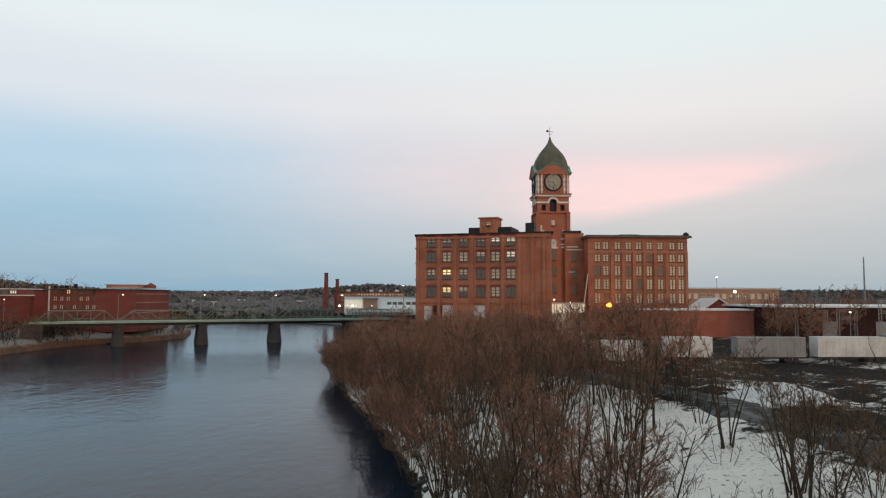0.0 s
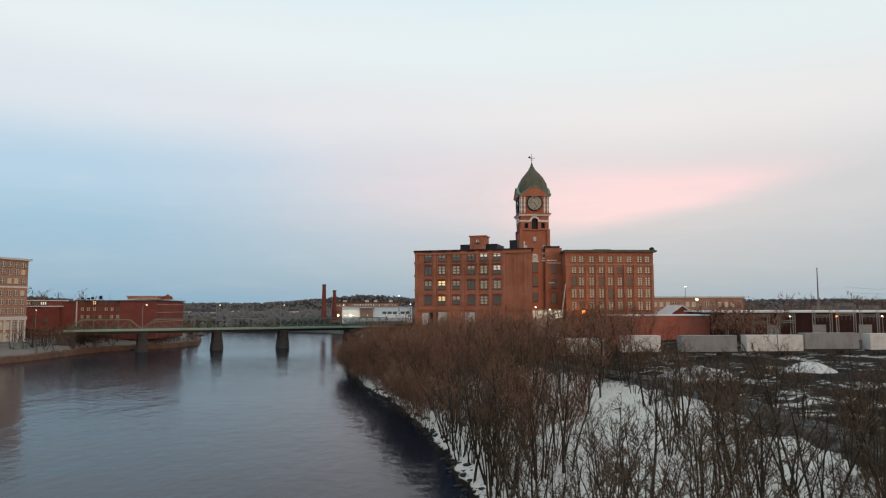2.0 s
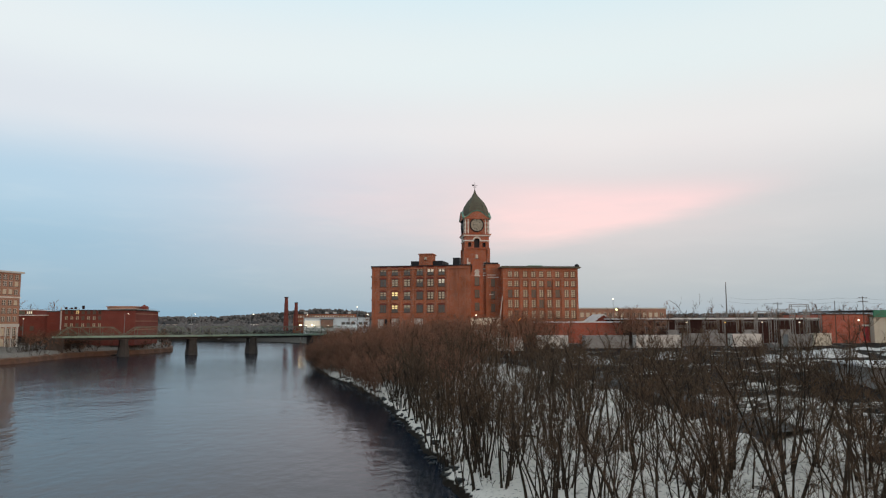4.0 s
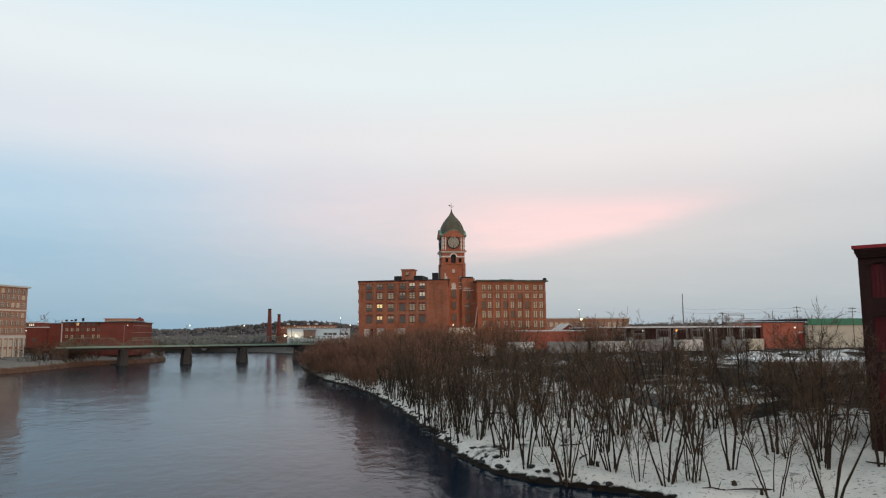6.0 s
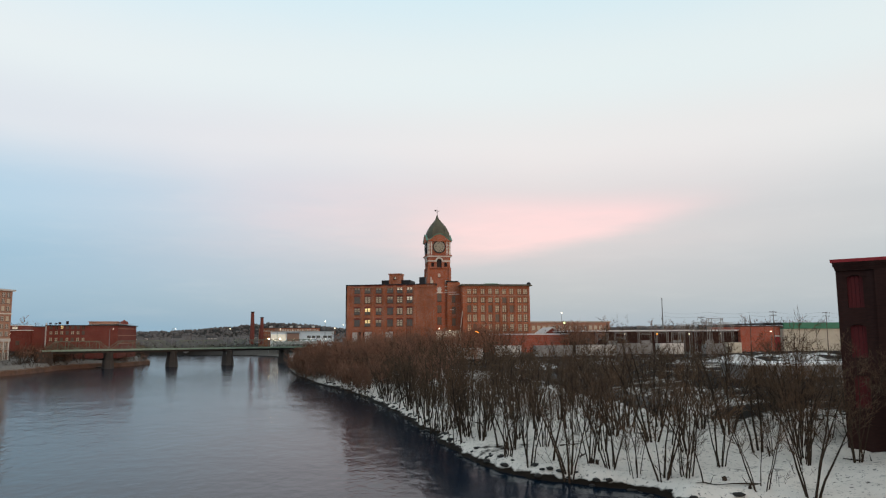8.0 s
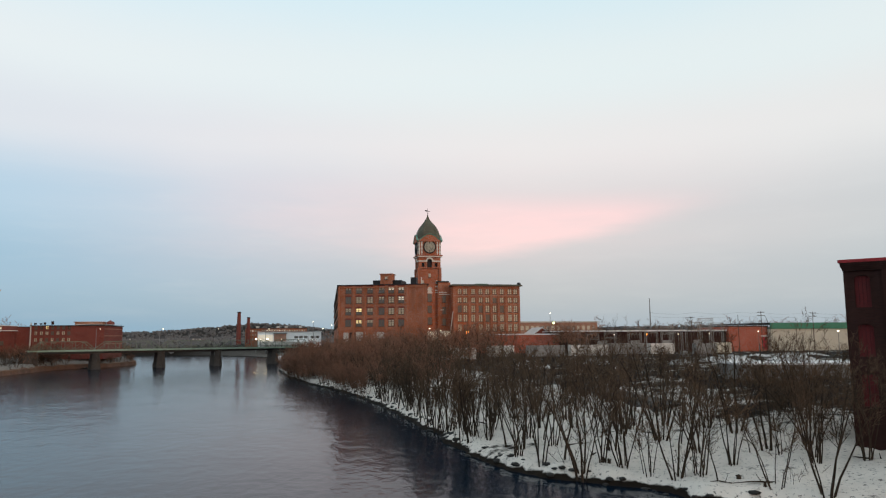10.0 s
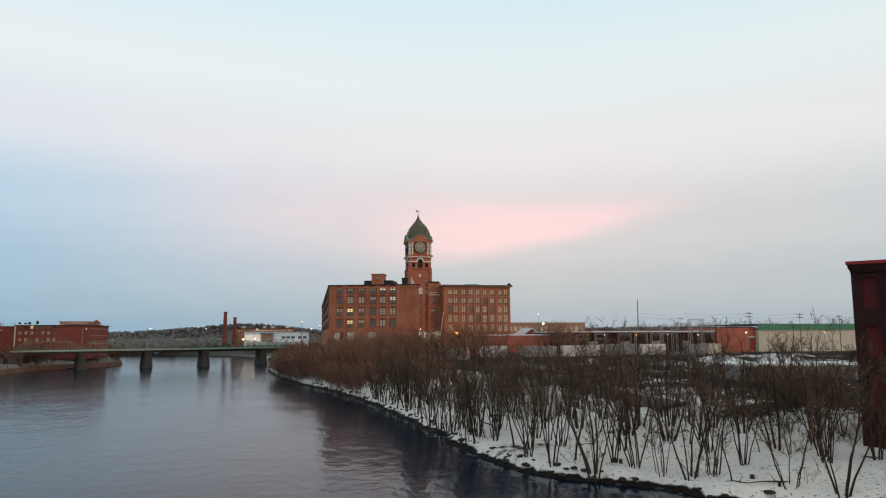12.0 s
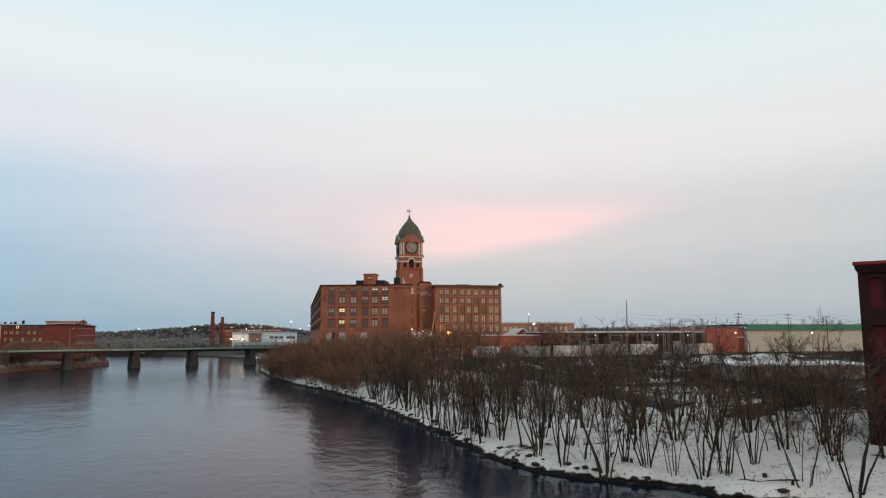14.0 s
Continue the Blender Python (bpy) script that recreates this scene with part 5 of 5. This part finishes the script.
# ---------------------------------------------------------------- trees
def tube(verts, faces, pts, radii, sides):
    """A tapering tube along pts."""
    base = len(verts)
    for k, (p, r) in enumerate(zip(pts, radii)):
        d = (pts[min(k + 1, len(pts) - 1)] - pts[max(k - 1, 0)]).normalized()
        u = d.orthogonal().normalized()
        w = d.cross(u)
        for i in range(sides):
            a = 2 * math.pi * i / sides
            verts.append(p + (u * math.cos(a) + w * math.sin(a)) * r)
    for k in range(len(pts) - 1):
        for i in range(sides):
            j = (i + 1) % sides
            faces.append((base + k * sides + i, base + k * sides + j, base + (k + 1) * sides + j, base + (k + 1) * sides + i))


def twig(verts, faces, a, b, r):
    base = len(verts)
    d = (b - a).normalized()
    u = d.orthogonal().normalized()
    w = d.cross(u)
    for i in range(3):
        t = 2 * math.pi * i / 3
        verts.append(a + (u * math.cos(t) + w * math.sin(t)) * r)
    verts.append(b)
    for i in range(3):
        faces.append((base + i, base + (i + 1) % 3, base + 3))


def grow(seed, stems, height, spread, thick, branches, twigs, fine, bushy, twig_mat="twig", low=0.42, sides=6, gauge=1.0, stem_mat="bark"):
    """Trunk mesh and twig mesh of a bare tree with several stems."""
    rnd = random.Random(seed)
    tv, tf, wv, wf = [], [], [], []
    for s in range(stems):
        az = 2 * math.pi * (s + rnd.random() * 0.7) / stems
        lean = spread * rnd.uniform(0.3, 1.0) * (0.4 if stems == 1 else 1)
        h = height * rnd.uniform(0.72, 1.0)
        p = Vector((math.cos(az) * 0.3 * (stems > 1), math.sin(az) * 0.3 * (stems > 1), -0.8))
        pts = [p.copy()]
        bend = Vector((rnd.uniform(-1, 1), rnd.uniform(-1, 1), 0)) * 0.11
        d = Vector((math.cos(az) * lean, math.sin(az) * lean, 1)).normalized()
        n_ = 8
        for k in range(n_):
            d = (d + bend * rnd.uniform(0, 1) + Vector((rnd.uniform(-1, 1), rnd.uniform(-1, 1), 0)) * 0.12 + Vector((0, 0, 0.06))).normalized()
            p = p + d * (h + 0.8) / n_
            pts.append(p.copy())
        r0 = thick * rnd.uniform(0.65, 1.1)
        radii = [r0 * (1.25 if k == 0 else 1) * (1 - 0.88 * k / n_) + 0.012 for k in range(n_ + 1)]
        tube(tv, tf, pts, radii, sides)
        for b in range(branches):
            q = rnd.uniform(low, 0.98) ** 0.8
            k = min(n_ - 1, int(q * n_))
            start = pts[k].lerp(pts[k + 1], q * n_ - k)
            a2 = rnd.uniform(0, 2 * math.pi)
            up = rnd.uniform(0.5, 1.5)
            bd = Vector((math.cos(a2), math.sin(a2), up)).normalized()
            length = h * rnd.uniform(0.16, 0.34) * (1.15 - 0.6 * q) * bushy
            bp = [start]
            cur = start
            for i in range(3):
                bd = (bd + Vector((rnd.uniform(-1, 1), rnd.uniform(-1, 1), rnd.uniform(-0.2, 0.7))) * 0.25).normalized()
                cur = cur + bd * length / 3
                bp.append(cur)
            rb = max(0.02, radii[k] * 0.42)
            tube(tv, tf, bp, [rb, rb * 0.7, rb * 0.45, 0.012], 4 if sides > 3 else 3)
            for t in range(twigs):
                f = rnd.uniform(0.15, 1.0) * 3
                i = min(2, int(f))
                st = bp[i].lerp(bp[i + 1], f - i)
                td = (bd + Vector((rnd.uniform(-1, 1), rnd.uniform(-1, 1), rnd.uniform(-0.5, 0.9)))).normalized()
                tl = length * rnd.uniform(0.25, 0.6)
                en = st + td * tl
                twig(wv, wf, st, en, 0.019 * gauge)
                for g in range(fine):
                    q2 = rnd.uniform(0.2, 0.95)
                    s2 = st.lerp(en, q2)
                    e2 = s2 + (td + Vector((rnd.uniform(-1, 1), rnd.uniform(-1, 1), rnd.uniform(-0.5, 0.9))) * 0.9).normalized() * tl * rnd.uniform(0.3, 0.7)
                    twig(wv, wf, s2, e2, 0.014 * gauge)
    out = []
    for nm, v_, f_, mt in (("trunk", tv, tf, stem_mat), ("crown", wv, wf, twig_mat)):
        me = bpy.data.meshes.new(nm)
        me.from_pydata([tuple(q) for q in v_], [], f_)
        me.materials.append(M[mt])
        out.append(me)
    return out


KINDS = [grow(100 + i, (6, 7, 5, 8, 3, 6, 1, 5)[i], (9.5, 9.0, 10.5, 8.5, 10.0, 9.0, 10.5, 7.0)[i], (0.26, 0.34, 0.22, 0.40, 0.20, 0.30, 0.15, 0.42)[i],
              (0.085, 0.08, 0.10, 0.072, 0.11, 0.076, 0.13, 0.06)[i], (8, 7, 8, 7, 12, 8, 19, 8)[i], 5, 4, 1.15, low=0.36, gauge=1.0) for i in range(8)]
BUSH = [grow(300 + i, (8, 9, 7)[i], (8.5, 7.5, 9.0)[i], (0.55, 0.65, 0.5)[i], 0.036, 7, 6, 5, 1.35, "red_twig", 0.3, 3, 1.45, "twig") for i in range(3)]
RED_KINDS = [grow(500 + i, (5, 4, 6)[i], (9.0, 10.0, 8.0)[i], 0.36, 0.062, 9, 6, 5, 1.3, "red_twig", 0.36, 4, 1.4) for i in range(3)]
TALL = grow(700, 7, 12.5, 0.3, 0.08, 12, 6, 5, 1.2, "twig", 0.28)
BRUSH = [grow(350 + i, (8, 7)[i], (4.8, 4.2)[i], 0.8, 0.04, 6, 5, 3, 1.5, "twig", 0.3, 4, 1.6) for i in range(2)]
SHRUB = [grow(400 + i, 5, 2.0, 0.9, 0.03, 3, 4, 1, 1.3, sides=3) for i in range(2)]
FAR_KINDS = [grow(600 + i, (5, 6, 4)[i], (8.5, 7.5, 9.0)[i], (0.5, 0.6, 0.4)[i], 0.07, 4, 4, 2, 1.35, "red_twig" if i else "twig", 0.3, 3, 2.6) for i in range(3)]


def plant(kind, x, y, scale, rz, name="bare_tree", label="leafless multi-stemmed riverside tree in snow", cat="tree", group="bare trees on the bank", sink=0.0):
    t = thing(name, label, cat, (x, y, ground_height(x, y) - sink), rz, group)
    t.scale = (scale, scale, scale)
    shared("trunk", kind[0], t)
    shared("crown", kind[1], t)
    return t


def in_mill(x, y, margin):
    """Whether a spot lies in or behind the riverside mill's footprint."""
    c, q = math.cos(-0.82), math.sin(-0.82)
    u, w = (x - 0.9) * c + (y - 145.2) * q, -(x - 0.9) * q + (y - 145.2) * c
    return -margin < u < 28 + margin and -margin < w < 24 + margin


rnd = random.Random(77)
BUSHY = dict(name="bush_tree", label="dense reddish-brown leafless bush tree", group="bushy bank trees")
spots = []


def free(x, y, gap):
    return not in_mill(x, y, 1.2) and all((x - a) ** 2 + (y - b) ** 2 > gap * gap for a, b in spots)


def scatter(count, y0, y1, d0, d1, gap, kinds, lo, hi, tags, bias=1.0):
    """Plants trees between y0 and y1, d0 to d1 metres from the water."""
    done = tries = 0
    while done < count and tries < count * 60:
        tries += 1
        y = rnd.uniform(y0, y1)
        d = d0 + (d1 - d0) * rnd.random() ** bias
        x = shore_right(y) + d * (1.3 if y < 150 else 1.05)
        if x > 78 or not free(x, y, gap):
            continue
        if noise.noise((x * 0.07, y * 0.07, 9.0)) < -0.3 and rnd.random() < 0.6 or y < 200 and noise.noise((x * 0.16, y * 0.16, 3.0)) < -0.08 and rnd.random() < 0.8:
            continue
        spots.append((x, y))
        plant(rnd.choice(kinds), x, y, rnd.uniform(lo, hi), rnd.uniform(0, 6.3), **tags)
        done += 1


# the trees along the water that stand clear of the rest
SHORE_TREES = ((-31.3, 172.3), (-28.2, 174.8), (-30.0, 162.2), (-28.8, 160.1), (-30.3, 156.8), (-29.0, 153.2), (-25.3, 159.8), (-26.5, 153.2), (-26.6, 148.4), (-19.6, 168.3), (-23.8, 150.0), (-22.6, 147.9),
               (-21.4, 145.2), (-19.8, 143.0), (-18.0, 142.3), (-13.4, 144.6), (-7.1, 148.3), (-14.3, 137.0), (-11.9, 134.1), (-6.9, 141.5), (-33.0, 179.0), (-33.2, 195.0), (-30.8, 184.0), (-14.7, 155.5),
               (-11.7, 154.4), (-30.0, 210.2), (-27.4, 211.0), (-27.4, 198.7), (-27.2, 190.4), (-23.2, 201.0), (-25.5, 186.0), (-21.6, 188.0), (-19.5, 183.0), (-13.2, 182.5), (-9.2, 177.5))
for i, (x, y) in enumerate(SHORE_TREES):
    if free(x, y, 0.8):
        spots.append((x, y))
        plant(KINDS[(i * 3 + i // 4) % 8], x, y, rnd.uniform(0.88, 1.15), rnd.uniform(0, 6.3))
for x, y, k in ((-3.0, 147.6, 0.98), (-5.4, 143.9, 0.8), (-2.6, 140.4, 0.85), (0.6, 137.4, 1.1)):      # against the dark mill
    spots.append((x, y))
    plant(KINDS[0] if k == 1.1 else TALL, x, y, k, rnd.uniform(0, 6.3))
scatter(50, 252, 345, -0.6, 3.2, 1.5, BUSH, 0.7, 1.05, BUSHY)                  # reaching out over the water
scatter(9, 238, 266, -0.4, 1.8, 1.8, BUSH, 0.7, 0.9, BUSHY)
scatter(12, 164, 196, 0.4, 4.0, 1.6, KINDS, 0.8, 1.1, {})
scatter(22, 200, 262, 0.8, 4.0, 2.0, KINDS, 0.7, 1.1, {})
scatter(10, 112, 140, 3, 18, 3.0, KINDS, 0.75, 1.0, {})
scatter(30, 150, 200, 4.0, 27, 3.8, KINDS, 0.80, 1.1, {})
scatter(26, 196, 266, 4.5, 32, 4.4, KINDS, 0.95, 1.25, {})
scatter(18, 210, 264, 0.4, 12, 2.2, RED_KINDS, 0.8, 1.05, dict(label="leafless reddish-brown riverside tree"))
scatter(46, 258, 340, 3, 34, 2.8, RED_KINDS, 1.1, 1.4, dict(label="leafless reddish-brown riverside tree"))
scatter(110, 264, 340, 2, 30, 1.9, BUSH, 0.95, 1.22, BUSHY)
scatter(7, 198, 232, 28, 52, 3.0, KINDS, 0.75, 1.0, {})
THICKET = dict(name="brush", label="dense dark brown thicket of leafless twigs", cat="bush", group="thickets on the bank")
for x, y in ((-7.6, 193), (-4.1, 160), (0.5, 154), (-13.4, 211), (12.7, 173), (4.5, 158), (-6.3, 266), (-2.5, 234), (2.5, 269), (-9.0, 222)):
    for k in range(4):
        px_, py_ = x + rnd.uniform(-3.6, 3.6), y + rnd.uniform(-2.5, 2.5)
        if free(px_, py_, 1.0):
            spots.append((px_, py_))
            plant(rnd.choice(BRUSH), px_, py_, rnd.uniform(0.8, 1.25), rnd.uniform(0, 6.3), **THICKET)
scatter(24, 150, 285, 35, 58, 2.2, BRUSH, 0.6, 1.0, dict(name="brush", label="dark tangled leafless brush by the tracks", cat="bush", group="brush along the tracks"))
scatter(20, 120, 215, 26, 60, 3.4, KINDS, 0.65, 0.98, {})
# tall reddish trees in the yard before the mill's right wing
for i in range(24):
    x, y = rnd.uniform(-6, 46), rnd.uniform(305, 345)
    plant(rnd.choice(RED_KINDS), x, y, rnd.uniform(1.05, 1.4), rnd.uniform(0, 6.3), label="tall leafless reddish-brown tree in the yard", group="trees in the yard")
SAPLING = dict(name="sapling", label="thin leafless sapling standing in snow", group="saplings on the bank")
scatter(44, 118, 205, 1.2, 30, 1.4, KINDS[4:5] + KINDS[6:7], 0.3, 0.62, SAPLING)
scatter(64, 115, 235, 1.5, 26, 1.0, SHRUB, 0.5, 1.2, dict(name="brush", label="low dark brush heap in the snow", cat="bush", group="brush heaps in the snow"))
for i in range(80):
    y = rnd.uniform(108, 260)
    x = shore_right(y) + rnd.uniform(3, 60)
    if not in_mill(x, y, 1.0):
        plant(rnd.choice(SHRUB), x, y, rnd.uniform(0.4, 1.0), rnd.uniform(0, 6.3), "shrub", "low leafless shrub poking out of the snow", "shrub", "shrubs in the snow")
FAR_BUSH = dict(name="bank_bush", label="leafless brown bush on the far bank", cat="bush", group="far bank bushes")
for i in range(190):
    y = rnd.uniform(388, 434) if i % 2 else rnd.uniform(380, 540)
    x = shore_left(y) - rnd.uniform(1.2, 14)
    if 434 < y < 474 and -176 < x < -141 or -182 < x < -168 and 414 < y < 431 or x < -169 and y < 412:
        continue
    plant(rnd.choice(FAR_KINDS), x, y, rnd.uniform(0.6, 1.0) if y < 436 else rnd.uniform(0.5, 0.9), rnd.uniform(0, 6.3), **FAR_BUSH)
for i in range(30):
    y = rnd.uniform(438, 480)
    plant(rnd.choice(FAR_KINDS), shore_left(y) - rnd.uniform(0.6, 2.2), y, rnd.uniform(0.35, 0.7), rnd.uniform(0, 6.3), **FAR_BUSH)
for i in range(40):
    y = rnd.uniform(345, 440)
    x = shore_right(y) + rnd.uniform(0.5, 14)
    plant(rnd.choice(FAR_KINDS), x, y, rnd.uniform(0.75, 1.1), rnd.uniform(0, 6.3), "bank_bush", "leafless brown bush on the bank by the bridge", "bush", "bushes by the bridge")
for i in range(120):
    x, y = rnd.uniform(120, 430), rnd.uniform(520, 680)
    plant(rnd.choice(FAR_KINDS), x, y, rnd.uniform(1.5, 2.5) * (1.0 if x > 210 else 0.8), rnd.uniform(0, 6.3), "tall_tree", "tall leafless tree behind the yard", "tree", "trees behind the yard")
for i in range(44):
    x, y = rnd.uniform(-360, -220), rnd.uniform(490, 640)
    plant(rnd.choice(FAR_KINDS), x, y, rnd.uniform(1.4, 2.2), rnd.uniform(0, 6.3), "tall_tree", "tall leafless tree behind the factories", "tree", "trees behind the factories")

# boulders on the water's edge
ROCKS = []
for i in range(4):
    bm = bmesh.new()
    bmesh.ops.create_icosphere(bm, subdivisions=2, radius=0.5)
    for v_ in bm.verts:
        v_.co *= 1 + 0.45 * noise.noise(v_.co * 2.2 + Vector((i * 5, 0, 0)))
        v_.co.z *= 0.6
    ROCKS.append(mesh_of("boulder", bm, "rock"))
for i in range(230):
    y = 100 + 190 * rnd.random() ** 1.4
    s = rnd.uniform(0.25, 1.0)
    x = shore_right(y) + rnd.uniform(-0.3, 1.6)
    o = new("boulder", rnd.choice(ROCKS))
    o.location = (x, y, max(0.05, ground_height(x, y)) - 0.05)
    o.rotation_euler = (0, 0, rnd.uniform(0, 6.3))
    o.scale = (s, s * rnd.uniform(0.7, 1.2), s * rnd.uniform(0.5, 0.9))
    tagged(o, "dark wet boulder at the water's edge", "rock", "boulders on the shore")

# broken stumps in the snow by the water
for i in range(7):
    y = rnd.uniform(118, 160)
    x = shore_right(y) + rnd.uniform(1.5, 6)
    if in_mill(x, y, 1.0):
        continue
    h_, r_ = rnd.uniform(0.3, 0.6), rnd.uniform(0.12, 0.22)
    sv, sf = [], []
    tube(sv, sf, [Vector((0, 0, -0.3)), Vector((0, 0, h_ * 0.3)), Vector((0.06, 0.03, h_ * 0.75)), Vector((0.1, 0.0, h_))], [r_ * 1.3, r_, r_ * 0.8, r_ * 0.2], 7)
    tube(sv, sf, [Vector((0, 0, h_ * 0.4)), Vector((-r_ * 1.2, r_ * 0.6, h_ * 0.85))], [r_ * 0.6, 0.03], 5)
    me = bpy.data.meshes.new("stump")
    me.from_pydata([tuple(q) for q in sv], [], sf)
    me.materials.append(M["bark"])
    o = tagged(new("stump", me), "dark broken tree stump in the snow", "stump", "stumps by the water")
    o.location = (x, y, ground_height(x, y))
    o.rotation_euler = (0, 0, rnd.uniform(0, 6.3))

# fallen logs in the snow
for i in range(12):
    y = rnd.uniform(118, 215)
    x = shore_right(y) + rnd.uniform(3, 26)
    a = rnd.uniform(0, 6.3)
    L = rnd.uniform(1.5, 4.0)
    lv, lf = [], []
    pts = [Vector((L * q * math.cos(a + 0.25 * q), L * q * math.sin(a + 0.25 * q), 0.08 + 0.2 * q * rnd.random())) for q in (0, 0.3, 0.6, 1.0)]
    r = rnd.uniform(0.07, 0.14)
    tube(lv, lf, pts, [r, r * 0.9, r * 0.7, r * 0.35], 6)
    tube(lv, lf, [pts[1], pts[1] + Vector((rnd.uniform(-0.5, 0.5), rnd.uniform(-0.5, 0.5), 0.6))], [r * 0.5, 0.015], 4)
    me = bpy.data.meshes.new("fallen_log")
    me.from_pydata([tuple(q) for q in lv], [], lf)
    me.materials.append(M["bark"])
    o = tagged(new("fallen_log", me), "dark fallen log lying in the snow", "log", "fallen logs")
    o.location = (x, y, min(ground_height(x, y), ground_height(x + L * math.cos(a), y + L * math.sin(a))))


# ---------------------------------------------------------------- distant woods
def build_woods():
    rnd = random.Random(5)
    verts, faces = [], []
    count = 0
    while count < 18000:
        y = 600 + 2740 * rnd.random() ** 1.3
        x = rnd.uniform(-0.72, 0.95) * (y + 250)
        if y < 690 and shore_left(y) - 8 < x < shore_right(y) + 8:
            continue
        if y < 665 and -135 < x < 150:
            continue
        h = rnd.uniform(3.5, 6.5) * (1 + y / 6000)
        w = rnd.uniform(1.5, 3.0) * (1 + y / 2000)
        z = ground_height(x, y) - 1
        base = len(verts)
        n_ = 5
        for rr, zz in ((0.8, 0.15), (1.0, 0.6)):
            for i in range(n_):
                a = 2 * math.pi * i / n_ + rnd.random()
                r = w * rr * rnd.uniform(0.45, 1.2)
                verts.append((x + r * math.cos(a), y + r * math.sin(a), z + h * (zz + rnd.uniform(-0.2, 0.25))))
        verts.append((x + rnd.uniform(-1, 1), y, z + h))
        for i in range(n_):
            j = (i + 1) % n_
            faces.append((base + i, base + j, base + n_ + j, base + n_ + i))
            faces.append((base + n_ + i, base + n_ + j, base + 2 * n_))
        count += 1
    me = bpy.data.meshes.new("distant_woods")
    me.from_pydata(verts, [], faces)
    me.materials.append(M["hazed_woods"])
    tagged(new("distant_woods", me), "leafless woods on the distant hills, greyed by painted haze", "woods", kind="stuff")


build_woods()
